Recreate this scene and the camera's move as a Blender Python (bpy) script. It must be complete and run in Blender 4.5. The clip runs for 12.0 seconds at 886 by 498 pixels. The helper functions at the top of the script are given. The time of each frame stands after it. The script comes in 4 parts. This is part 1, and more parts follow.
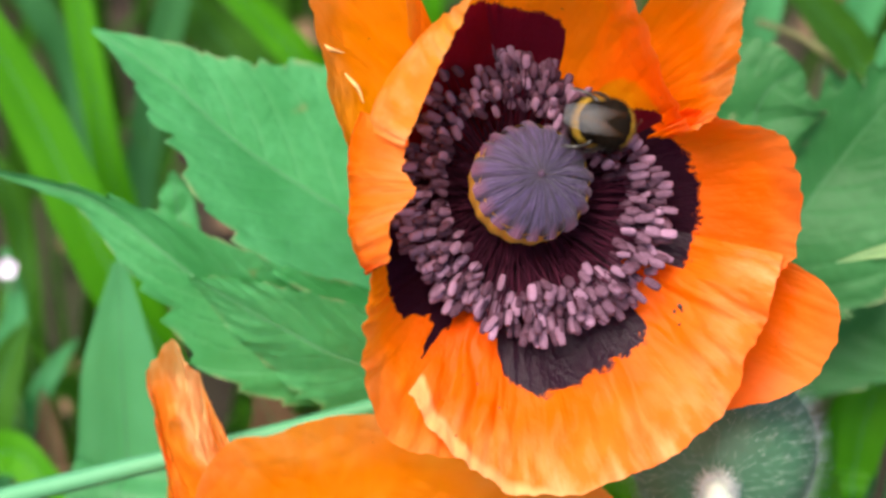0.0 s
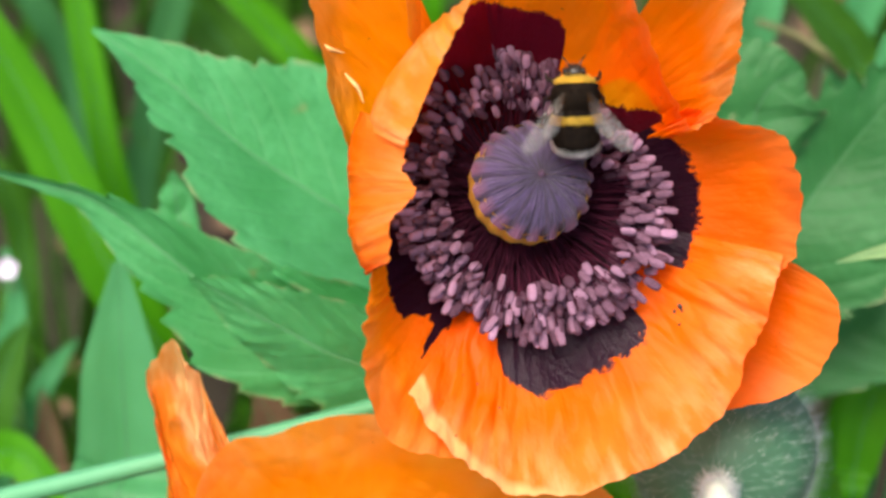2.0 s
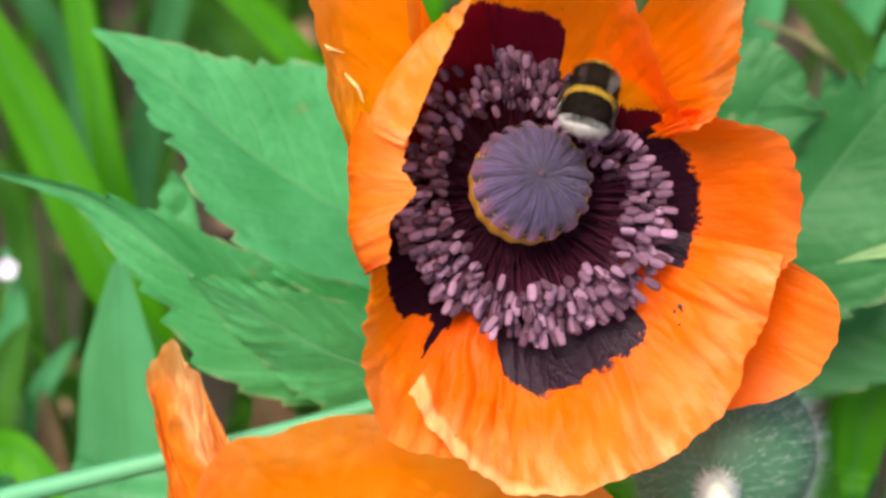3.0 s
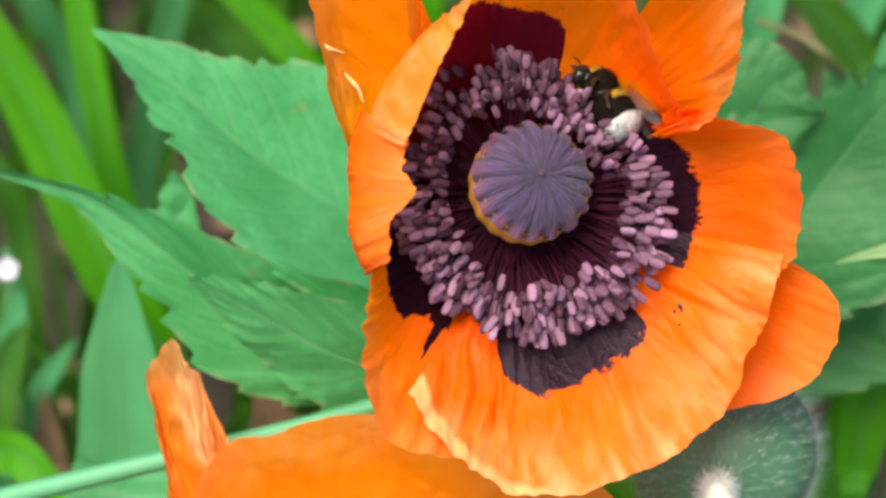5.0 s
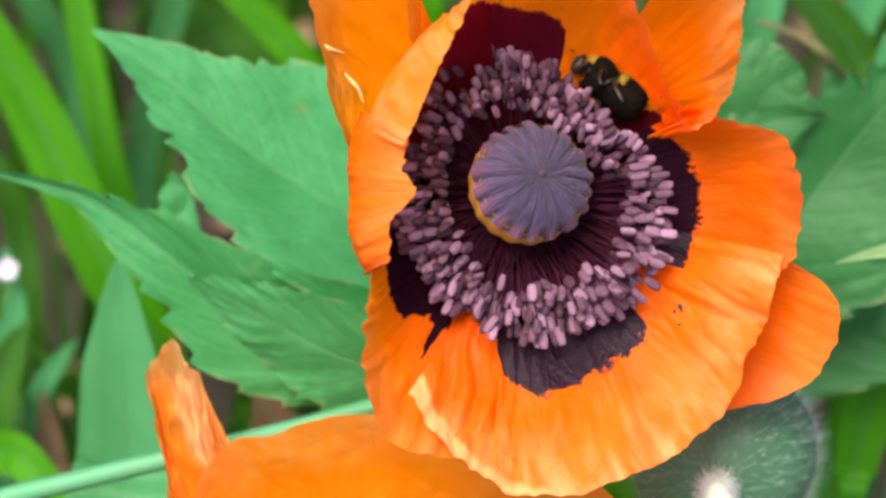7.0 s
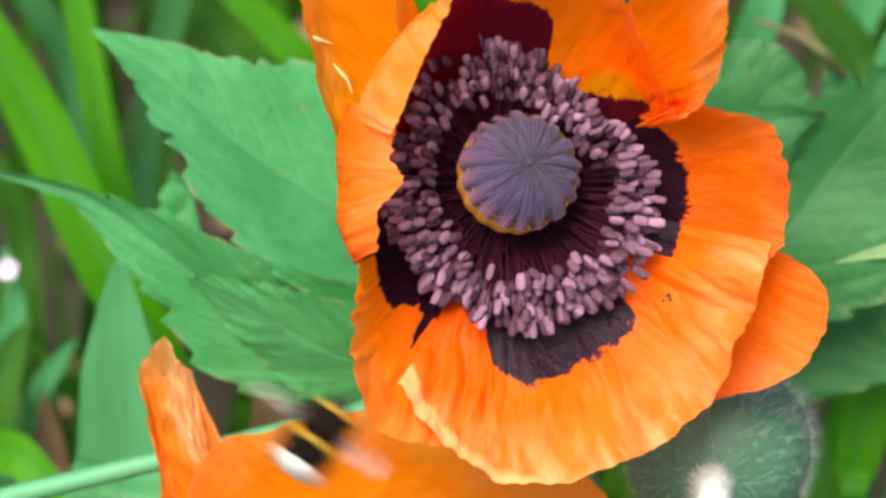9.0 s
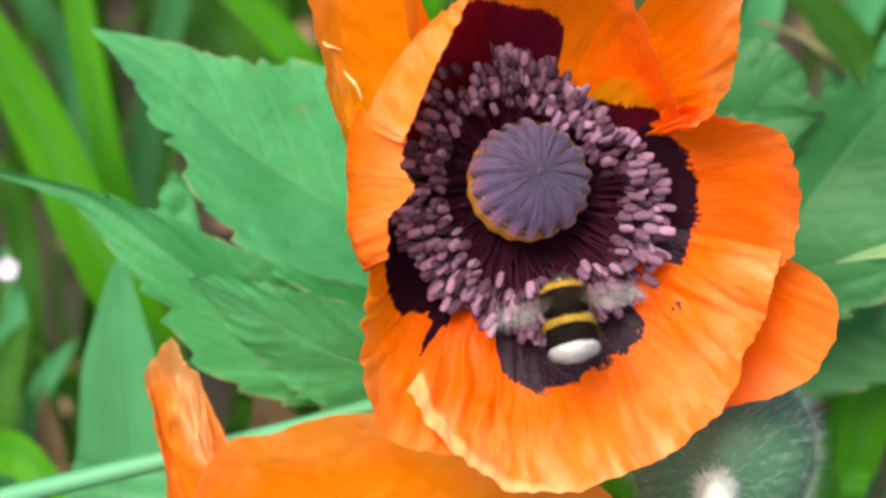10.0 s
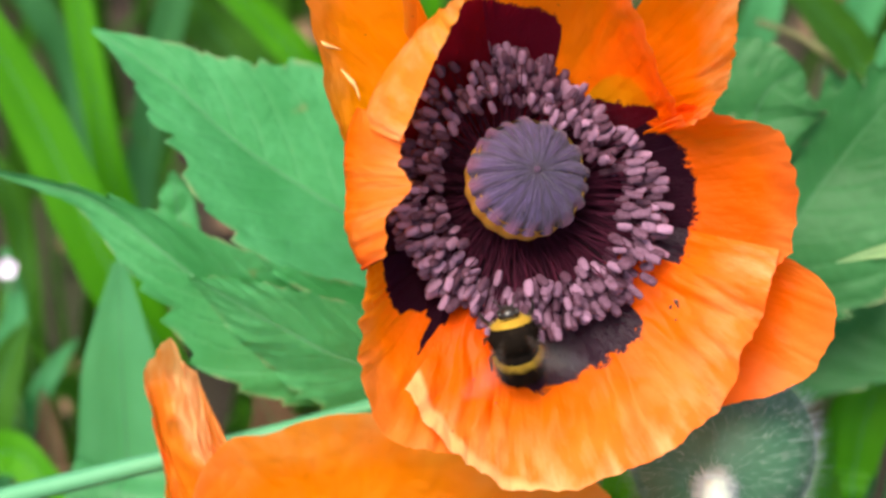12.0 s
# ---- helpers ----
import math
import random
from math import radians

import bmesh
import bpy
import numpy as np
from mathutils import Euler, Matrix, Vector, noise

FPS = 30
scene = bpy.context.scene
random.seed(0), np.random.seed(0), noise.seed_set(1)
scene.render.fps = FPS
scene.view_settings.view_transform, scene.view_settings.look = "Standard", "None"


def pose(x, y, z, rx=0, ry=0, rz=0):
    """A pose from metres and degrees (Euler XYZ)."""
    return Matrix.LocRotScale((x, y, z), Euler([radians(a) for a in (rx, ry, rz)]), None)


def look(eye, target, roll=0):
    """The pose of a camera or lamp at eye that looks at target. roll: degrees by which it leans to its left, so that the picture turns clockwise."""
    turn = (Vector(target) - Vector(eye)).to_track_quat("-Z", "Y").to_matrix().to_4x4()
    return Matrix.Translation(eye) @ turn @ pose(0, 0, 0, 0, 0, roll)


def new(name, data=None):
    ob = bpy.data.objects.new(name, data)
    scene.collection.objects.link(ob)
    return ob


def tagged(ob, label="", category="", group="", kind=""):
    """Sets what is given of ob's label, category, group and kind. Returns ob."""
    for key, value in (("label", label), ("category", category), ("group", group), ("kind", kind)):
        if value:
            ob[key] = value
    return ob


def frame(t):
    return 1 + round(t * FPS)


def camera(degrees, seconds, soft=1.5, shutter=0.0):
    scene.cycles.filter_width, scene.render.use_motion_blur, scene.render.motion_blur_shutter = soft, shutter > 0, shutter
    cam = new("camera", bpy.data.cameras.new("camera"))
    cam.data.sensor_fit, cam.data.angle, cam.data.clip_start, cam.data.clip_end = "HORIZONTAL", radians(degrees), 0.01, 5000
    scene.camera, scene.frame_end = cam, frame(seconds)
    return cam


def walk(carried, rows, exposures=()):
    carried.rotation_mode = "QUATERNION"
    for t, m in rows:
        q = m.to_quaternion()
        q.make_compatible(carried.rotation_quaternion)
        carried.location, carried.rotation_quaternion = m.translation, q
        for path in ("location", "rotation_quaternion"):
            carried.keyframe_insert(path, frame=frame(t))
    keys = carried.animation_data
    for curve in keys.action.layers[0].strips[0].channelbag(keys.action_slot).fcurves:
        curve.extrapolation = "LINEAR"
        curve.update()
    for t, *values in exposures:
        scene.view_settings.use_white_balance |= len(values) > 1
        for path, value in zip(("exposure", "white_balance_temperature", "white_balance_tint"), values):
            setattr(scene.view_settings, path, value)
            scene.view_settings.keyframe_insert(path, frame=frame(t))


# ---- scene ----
# A tilted working frame, in millimetres: u to the right, v up the slope, w out of it towards the eye.
TILT = 50
BED = pose(0, 0, 0.36, 90 - TILT) @ Matrix.Scale(0.001, 4)
EYE = BED @ Vector((0, 0, 510))

cam = camera(20.04, 12.0, soft=2.9, shutter=0.8)
cam.data.dof.use_dof = True
cam.data.dof.focus_distance = 0.495
cam.data.dof.aperture_fstop = 13
walk(cam, [(0, look(EYE, BED @ Vector((0, 0, 0)))), (12, look(EYE, BED @ Vector((0, 0, 0))))],
     exposures=[(0, 1.15, 6900, 6), (12, 1.15, 6900, 6)])

# ---- light: bright hazy daylight from high above ----
SUN_UP, SUN_ROUND = 72, 225
world = bpy.data.worlds.new("sky")
world.use_nodes = True
scene.world = world
sky = world.node_tree.nodes.new("ShaderNodeTexSky")
sky.sky_type, sky.sun_disc = "NISHITA", False
sky.sun_elevation, sky.sun_rotation = radians(SUN_UP), radians(SUN_ROUND)
sky.dust_density = 4
back = world.node_tree.nodes["Background"]
back.inputs["Strength"].default_value = 0.13
world.node_tree.links.new(sky.outputs[0], back.inputs["Color"])
sun = new("sun", bpy.data.lights.new("sun", "SUN"))
sun.data.energy, sun.data.angle, sun.data.color = 3.0, radians(32), (1, 0.95, 0.88)
a, e = radians(SUN_ROUND), radians(SUN_UP)
sun.matrix_world = look(Vector((math.sin(a) * math.cos(e), math.cos(a) * math.cos(e), math.sin(e))) * 3, (0, 0, 0))


# ---- materials ----
class Nodes:
    """A small helper round a node tree."""

    def __init__(self, name):
        self.mat = bpy.data.materials.new(name)
        self.mat.use_nodes = True
        self.tree = self.mat.node_tree
        self.tree.nodes.clear()

    def add(self, kind, **values):
        node = self.tree.nodes.new(kind)
        for key, value in values.items():
            if key == "operation":
                node.operation = value
            elif key == "blend":
                node.data_type, node.blend_type = "RGBA", value
            else:
                slot = node.inputs[int(key[1:])] if key[0] == "i" and key[1:].isdigit() else node.inputs[key]
                if isinstance(value, bpy.types.NodeSocket):
                    self.tree.links.new(value, slot)
                else:
                    slot.default_value = value
        return node

    def math(self, op, a, b=0.0, c=0.0):
        return self.add("ShaderNodeMath", operation=op, i0=a, i1=b, i2=c).outputs[0]

    def mix(self, f, a, b, blend="MIX"):
        return self.add("ShaderNodeMix", blend=blend, i0=f, i6=a, i7=b).outputs[2]

    def noise(self, scale, detail=3.0, vector=None, rough=0.5):
        node = self.add("ShaderNodeTexNoise", Scale=scale, Detail=detail, Roughness=rough)
        if vector is not None:
            self.tree.links.new(vector, node.inputs["Vector"])
        return node.outputs["Fac"]

    def ramp(self, value, lo, hi, a=0.0, b=1.0):
        node = self.add("ShaderNodeMapRange", i0=value, i1=lo, i2=hi, i3=a, i4=b)
        return node.outputs[0]

    def table(self, value, steps):
        """A level read off a row of (place, level) steps."""
        node = self.add("ShaderNodeValToRGB", Fac=value)
        row = node.color_ramp.elements
        row[0].position, row[1].position = steps[0][0], steps[-1][0]
        for place, _ in steps[1:-1]:
            row.new(place)
        for step, (_, level) in zip(row, steps):
            step.color = (level, level, level, 1)
        return node.outputs[0]

    def stretched(self, source, sx, sy, sz=1.0):
        return self.add("ShaderNodeMapping", Vector=source, Scale=(sx, sy, sz)).outputs[0]

    def done(self, shader):
        out = self.tree.nodes.new("ShaderNodeOutputMaterial")
        self.tree.links.new(shader, out.inputs["Surface"])
        return self.mat


def rgb(r, g, b):
    return (r, g, b, 1)


def bump(n, height, strength, distance):
    return n.add("ShaderNodeBump", Strength=strength, Distance=distance, Height=height).outputs[0]


def thin_leaf(n, colour, through_colour, normal, rough, share, gloss=0.22):
    """Reflecting and light-passing tissue."""
    face = n.add("ShaderNodeBsdfPrincipled", **{"Base Color": colour, "Roughness": rough, "Normal": normal})
    face.inputs["Specular IOR Level"].default_value = gloss
    back_light = n.add("ShaderNodeBsdfTranslucent", Color=through_colour, Normal=normal).outputs[0]
    return n.add("ShaderNodeMixShader", i0=share, i1=face.outputs[0], i2=back_light).outputs[0]


def petal_material(name, blotch=None, grain=1.0, sheen=0.05, backlit=None, facet=None, lit_rim=False, pale=0.4, pale_from=0.72, glow=0.07, tone=1.0):
    """Silky orange tissue with veins along its length; blotch: how far the dark mark at its base reaches along it,
    in (across, along) steps; the ochre zone round that mark takes the same steps, passing light put into its colour;
    facet: (from, to, start) of a stripe whose highlight is painted pale."""
    n = Nodes(name)
    uv = n.add("ShaderNodeTexCoord").outputs["UV"]
    where = n.add("ShaderNodeTexCoord").outputs["Object"]
    veins = n.noise(1.0, 4.0, n.stretched(uv, 44 * grain, 2.2))
    broad = n.noise(45.0, 3.0, where)
    crepe = n.noise(1.0, 2.0, n.stretched(uv, 10 * grain, 3.2))
    colour = n.mix(n.ramp(broad, 0.35, 0.65), rgb(0.87, 0.106 * tone, 0.001), rgb(0.90, 0.152 * tone, 0.003))
    colour = n.mix(n.ramp(veins, 0.45, 0.75, 0, 0.16), colour, rgb(0.82, 0.085, 0.004))
    # lit side of the crepe folds, painted lighter towards the margin
    margin = n.ramp(n.add("ShaderNodeSeparateXYZ", Vector=uv).outputs[1], 0.45, 0.95, 0.15, 1.0)
    colour = n.mix(n.math("MULTIPLY", n.ramp(crepe, 0.42, 0.68, 0, 0.22), margin), colour, rgb(0.94, 0.33, 0.055))
    # highlights on the creased tissue, painted as pale streaks
    streak = n.noise(1.0, 5.0, n.stretched(uv, 14 * grain, 2.2), 0.6)
    edge = n.ramp(n.math("ADD", n.add("ShaderNodeSeparateXYZ", Vector=uv).outputs[1], n.math("MULTIPLY", broad, 0.25)), pale_from + 0.1, 1.14)
    colour = n.mix(n.math("MULTIPLY", n.ramp(streak, 0.46, 0.66, 0.1, pale), edge), colour, rgb(0.97, 0.56, 0.26))
    if lit_rim:
        # highlight along the left part of the rim, put into the colour
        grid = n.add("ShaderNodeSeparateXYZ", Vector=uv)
        rim_light = n.math("SUBTRACT", grid.outputs[1], n.math("MULTIPLY", grid.outputs[0], 0.36))
        rim_light = n.ramp(n.math("ADD", rim_light, n.math("MULTIPLY", crepe, 0.05)), 0.865, 0.90, 0, 0.85)
        colour = n.mix(rim_light, colour, rgb(0.96, 0.54, 0.22))
    if blotch and glow < 0.2:
        # redder towards the base: pollen dusting, with the stamens' shade painted in
        pollen_shade = n.math("ADD", n.add("ShaderNodeSeparateXYZ", Vector=uv).outputs[1], n.math("MULTIPLY", n.math("SUBTRACT", veins, 0.5), 0.25))
        colour = n.mix(n.ramp(pollen_shade, 0.46, 0.80, 0.4, 0), colour, rgb(0.74, 0.055, 0.004))
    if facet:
        # the highlight on one facet of the petal, painted as a pale stripe
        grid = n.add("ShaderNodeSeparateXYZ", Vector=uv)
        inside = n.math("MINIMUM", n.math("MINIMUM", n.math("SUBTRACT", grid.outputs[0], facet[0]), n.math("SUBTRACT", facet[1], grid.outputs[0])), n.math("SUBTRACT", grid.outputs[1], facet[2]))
        lit_stripe = n.math("ADD", inside, n.math("MULTIPLY", n.math("SUBTRACT", n.noise(1.0, 3.0, n.stretched(uv, 5, 7)), 0.5), 0.3))
        colour = n.mix(n.ramp(lit_stripe, 0.0, 0.08, 0, 0.8), colour, rgb(0.97, 0.58, 0.27))
    if backlit:
        # light passing through the petal base, painted as an ochre zone
        grid = n.add("ShaderNodeSeparateXYZ", Vector=uv)
        zone = n.math("SUBTRACT", n.table(grid.outputs[0], backlit), n.math("ADD", grid.outputs[1], n.math("MULTIPLY", n.math("SUBTRACT", veins, 0.5), 0.06)))
        colour = n.mix(n.ramp(zone, -0.01, 0.03, 0, 0.9), colour, rgb(0.62, 0.24, 0.004))
    speck = n.ramp(n.noise(620.0, 1.0, where), 0.79, 0.81, 0, 0.8)
    colour = n.mix(speck, colour, rgb(0.09, 0.012, 0.010))
    passing = n.mix(0.7, colour, rgb(1.0, 0.235 * tone, 0.003))
    crinkle = n.noise(1.0, 3.0, n.stretched(uv, 34 * grain, 16.0))
    crepe = n.math("ADD", crepe, n.math("MULTIPLY", crinkle, 0.16))
    relief = bump(n, n.math("ADD", n.math("MULTIPLY", crepe, 1.0), n.math("MULTIPLY", veins, 0.12)), 1.0, 0.0026)
    tissue = thin_leaf(n, colour, passing, relief, 0.45, 0.52, 0.14)
    if not blotch:
        return n.done(tissue)
    split = n.add("ShaderNodeSeparateXYZ", Vector=uv)
    across, along = split.outputs[0], split.outputs[1]
    inside = n.math("SUBTRACT", n.table(across, blotch), along)
    ragged = n.math("MULTIPLY", n.math("SUBTRACT", n.noise(1.0, 7.0, n.stretched(uv, 22, 17), 0.75), 0.5), 0.16)
    mask = n.ramp(n.math("ADD", inside, ragged), -0.004, 0.008)
    fibre = n.noise(1.0, 4.0, n.stretched(uv, 90, 6))
    # sheen also tints the mark bluish, so part of its gloss is painted
    dark = n.mix(fibre, rgb(0.015 + 0.04 * glow, 0.004, 0.010), rgb(0.016 + 0.02 * sheen + 0.14 * glow, 0.002 + 0.014 * sheen, 0.006 + 0.055 * sheen))
    mark_relief = bump(n, n.noise(1.0, 4.0, n.stretched(uv, 75, 30), 0.6), 0.7, 0.0010)
    mark = thin_leaf(n, dark, rgb(glow, 0.004, 0.018), mark_relief, 0.45, 0.45, sheen)
    return n.done(n.add("ShaderNodeMixShader", i0=mask, i1=tissue, i2=mark).outputs[0])


def leaf_material(name, low, high, through_colour, vein, rough=0.5, vein_share=0.35):
    """A leaf: side veins run out from the midrib, along the leaf's own grid."""
    n = Nodes(name)
    uv = n.add("ShaderNodeTexCoord").outputs["UV"]
    where = n.add("ShaderNodeTexCoord").outputs["Object"]
    split = n.add("ShaderNodeSeparateXYZ", Vector=uv)
    half = n.math("ABSOLUTE", n.math("SUBTRACT", split.outputs[0], 0.5))
    phase = n.math("SUBTRACT", n.math("MULTIPLY", split.outputs[1], 11.0), n.math("MULTIPLY", half, 5.0))
    wave = n.math("PINGPONG", phase, 0.5)
    side = n.ramp(wave, 0.0, 0.09, 1, 0)
    mid = n.ramp(half, 0.006, 0.022, 1, 0)
    line = n.math("MAXIMUM", n.math("MULTIPLY", side, 0.6), mid)
    blotchy = n.noise(38.0, 4.0, where)
    fine = n.noise(420.0, 3.0, where)
    colour = n.mix(n.ramp(blotchy, 0.3, 0.7), low, high)
    pits = n.noise(150.0, 4.0, where, 0.65)
    colour = n.mix(n.ramp(fine, 0.35, 0.7, 0, 0.5), colour, low)
    colour = n.mix(n.ramp(pits, 0.46, 0.66, 0, 0.55), colour, low)
    colour = n.mix(n.math("MULTIPLY", line, vein_share), colour, vein)
    margin = n.math("MULTIPLY", n.ramp(half, 0.475, 0.495), n.ramp(n.noise(160.0, 2.0, where), 0.45, 0.6, 0, 0.7))
    colour = n.mix(margin, colour, rgb(0.30, 0.30, 0.16))
    speck = n.ramp(n.noise(75.0, 2.0, where), 0.71, 0.76, 0, 0.6)
    colour = n.mix(speck, colour, rgb(0.20, 0.17, 0.07))
    relief = bump(n, n.math("ADD", n.math("MULTIPLY", line, -0.3), n.math("ADD", n.math("MULTIPLY", fine, 0.4), n.math("MULTIPLY", pits, 0.8))), 0.8, 0.0011)
    return n.done(thin_leaf(n, colour, through_colour, relief, rough, 0.3))


def blade_material(name, low, high, through_colour, rough=0.42):
    """A grass-like blade with fine ribs along it."""
    n = Nodes(name)
    uv = n.add("ShaderNodeTexCoord").outputs["UV"]
    pick = n.add("ShaderNodeNewGeometry").outputs["Random Per Island"]
    ribs = n.noise(1.0, 2.0, n.stretched(uv, 34, 1.2))
    broad = n.noise(1.0, 3.0, n.stretched(uv, 2, 5))
    colour = n.mix(n.ramp(n.math("ADD", n.math("MULTIPLY", broad, 0.6), n.math("MULTIPLY", pick, 0.4)), 0.25, 0.75), low, high)
    colour = n.mix(n.ramp(ribs, 0.4, 0.7, 0, 0.4), colour, high)
    return n.done(thin_leaf(n, colour, through_colour, bump(n, ribs, 0.5, 0.0006), rough, 0.35))


def plain(name, low, high, rough=0.6, scale=300.0, relief=0.3, distance=0.0005, gloss=0.5):
    n = Nodes(name)
    where = n.add("ShaderNodeTexCoord").outputs["Object"]
    grain = n.noise(scale, 4.0, where)
    big = n.noise(scale / 8, 3.0, where)
    pick = n.add("ShaderNodeObjectInfo").outputs["Random"]
    f = n.math("ADD", n.math("ADD", n.math("MULTIPLY", grain, 0.5), n.math("MULTIPLY", big, 0.3)), n.math("MULTIPLY", pick, 0.35))
    colour = n.mix(n.ramp(f, 0.3, 0.85), low, high)
    face = n.add("ShaderNodeBsdfPrincipled", **{"Base Color": colour, "Roughness": rough})
    face.inputs["Specular IOR Level"].default_value = gloss
    n.tree.links.new(bump(n, grain, relief, distance), face.inputs["Normal"])
    return n.done(face.outputs[0])


def disc_material():
    """Velvety stigma: grey violet, rays darker towards the hub, wine-red at the scalloped rim."""
    n = Nodes("stigma_velvet")
    uv = n.add("ShaderNodeTexCoord").outputs["UV"]
    split = n.add("ShaderNodeSeparateXYZ", Vector=uv)
    turn, out = split.outputs[0], split.outputs[1]
    streak = n.noise(1.0, 4.0, n.stretched(uv, 190, 3.4))
    ray = n.math("PINGPONG", n.math("MULTIPLY", turn, 18.0), 0.5)
    broad = n.noise(1.0, 2.0, n.stretched(uv, 23, 2.0))
    colour = n.mix(n.ramp(streak, 0.36, 0.66), rgb(0.010, 0.004, 0.018), rgb(0.074, 0.040, 0.126))
    colour = n.mix(n.ramp(broad, 0.4, 0.65, 0, 0.35), colour, rgb(0.078, 0.050, 0.128))
    furrow = n.math("PINGPONG", n.math("ADD", n.math("MULTIPLY", turn, 18.0), n.math("MULTIPLY", n.math("SUBTRACT", broad, 0.5), 0.5)), 0.5)
    colour = n.mix(n.ramp(furrow, 0.02, 0.13, 0.75, 0), colour, rgb(0.014, 0.004, 0.016))
    rim = n.math("MULTIPLY", n.ramp(out, 0.80, 0.97, 0, 0.8), n.ramp(ray, 0.06, 0.3))
    colour = n.mix(rim, colour, rgb(0.145, 0.045, 0.095))
    hub = n.ramp(out, 0.03, 0.16, 0.55, 0)
    colour = n.mix(hub, colour, rgb(0.055, 0.020, 0.050))
    face = n.add("ShaderNodeBsdfPrincipled", **{"Base Color": colour, "Roughness": 0.85})
    face.inputs["Sheen Weight"].default_value = 0.08
    n.tree.links.new(bump(n, streak, 0.9, 0.0012), face.inputs["Normal"])
    return n.done(face.outputs[0])


def anther_material():
    """Dry pollen sacs, from dull wine brown to pale lilac, each its own shade."""
    n = Nodes("anther_skin")
    where = n.add("ShaderNodeTexCoord").outputs["Object"]
    pick = n.add("ShaderNodeObjectInfo").outputs["Random"]
    grain = n.noise(5.0, 4.0, where)
    pick = n.math("FRACT", n.math("ADD", pick, n.add("ShaderNodeNewGeometry").outputs["Random Per Island"]))
    f = n.math("ADD", n.math("MULTIPLY", n.math("POWER", pick, 2.2), 0.75), n.math("MULTIPLY", grain, 0.5))
    colour = n.mix(n.ramp(f, 0.25, 1.0), rgb(0.046, 0.009, 0.026), rgb(0.280, 0.142, 0.230))
    face = n.add("ShaderNodeBsdfPrincipled", **{"Base Color": colour, "Roughness": 0.75})
    n.tree.links.new(bump(n, grain, 0.3, 0.06), face.inputs["Normal"])
    return n.done(face.outputs[0])


def wing_material():
    """Smoky membrane, browner at the joint, with ribs along it and a few across."""
    n = Nodes("wing_membrane")
    uv = n.add("ShaderNodeTexCoord").outputs["UV"]
    split = n.add("ShaderNodeSeparateXYZ", Vector=uv)
    chord, span = split.outputs[0], split.outputs[1]
    sway = n.math("MULTIPLY", n.math("SUBTRACT", n.noise(1.0, 2.0, n.stretched(uv, 1.5, 3.0)), 0.5), 0.5)
    ribs = n.math("PINGPONG", n.math("ADD", n.math("ADD", n.math("MULTIPLY", chord, 3.0), n.math("MULTIPLY", span, -0.7)), sway), 0.5)
    bars = n.math("PINGPONG", n.math("ADD", n.math("MULTIPLY", span, 3.4), n.math("MULTIPLY", chord, 0.9)), 0.5)
    vein = n.math("MAXIMUM", n.ramp(ribs, 0.02, 0.06, 1, 0), n.math("MULTIPLY", n.ramp(bars, 0.015, 0.045, 1, 0), n.ramp(span, 0.35, 0.45)))
    colour = n.mix(n.ramp(span, 0.1, 0.7), rgb(0.10, 0.045, 0.020), rgb(0.38, 0.37, 0.38))
    colour = n.mix(n.math("MULTIPLY", vein, 0.8), colour, rgb(0.05, 0.030, 0.020))
    skin = n.add("ShaderNodeBsdfPrincipled", **{"Base Color": colour, "Roughness": 0.25})
    skin.inputs["Specular IOR Level"].default_value = 1.0
    n.tree.links.new(bump(n, ribs, 0.4, 0.0002), skin.inputs["Normal"])
    clear = n.add("ShaderNodeBsdfTransparent", Color=rgb(0.88, 0.80, 0.72)).outputs[0]
    share = n.math("ADD", n.math("MULTIPLY", vein, 0.30), n.ramp(span, 0.2, 0.8, 0.10, 0.17))
    return n.done(n.add("ShaderNodeMixShader", i0=share, i1=clear, i2=skin.outputs[0]).outputs[0])


def soil_material():
    n = Nodes("damp_soil")
    where = n.add("ShaderNodeTexCoord").outputs["Object"]
    crumbs = n.noise(140.0, 6.0, where, 0.65)
    patches = n.noise(9.0, 3.0, where)
    far = n.noise(0.6, 4.0, where)
    colour = n.mix(crumbs, rgb(0.008, 0.006, 0.004), rgb(0.055, 0.034, 0.022))
    colour = n.mix(n.ramp(patches, 0.5, 0.7, 0, 0.7), colour, rgb(0.035, 0.06, 0.015))
    colour = n.mix(n.ramp(far, 0.4, 0.6, 0, 0.5), colour, rgb(0.04, 0.08, 0.018))
    face = n.add("ShaderNodeBsdfPrincipled", **{"Base Color": colour, "Roughness": 0.9})
    n.tree.links.new(bump(n, crumbs, 0.9, 0.006), face.inputs["Normal"])
    return n.done(face.outputs[0])


PLAIN_PETAL = petal_material("petal_tissue", None, 0.8, tone=1.5)
# raised creases whose highlight is put into a pale colour
FOLD = plain("lit_petal_fold", rgb(0.90, 0.42, 0.10), rgb(0.94, 0.62, 0.28), 0.45, 300)
CAPSULE = plain("capsule_skin", rgb(0.26, 0.14, 0.02), rgb(0.52, 0.27, 0.03), 0.55, 500)
DISC = disc_material()
FILAMENT = plain("filament_skin", rgb(0.016, 0.003, 0.009), rgb(0.058, 0.008, 0.022), 0.9, 400, 0.3, 0.0005, 0.1)
ANTHER = anther_material()
STEM = plain("stem_skin", rgb(0.10, 0.20, 0.06), rgb(0.22, 0.34, 0.13), 0.55, 200)
DOWNY = plain("downy_stem", rgb(0.56, 0.66, 0.56), rgb(0.76, 0.84, 0.76), 0.7, 300)
MIDRIB = plain("leaf_midrib", rgb(0.030, 0.15, 0.048), rgb(0.062, 0.22, 0.085), 0.6, 200)
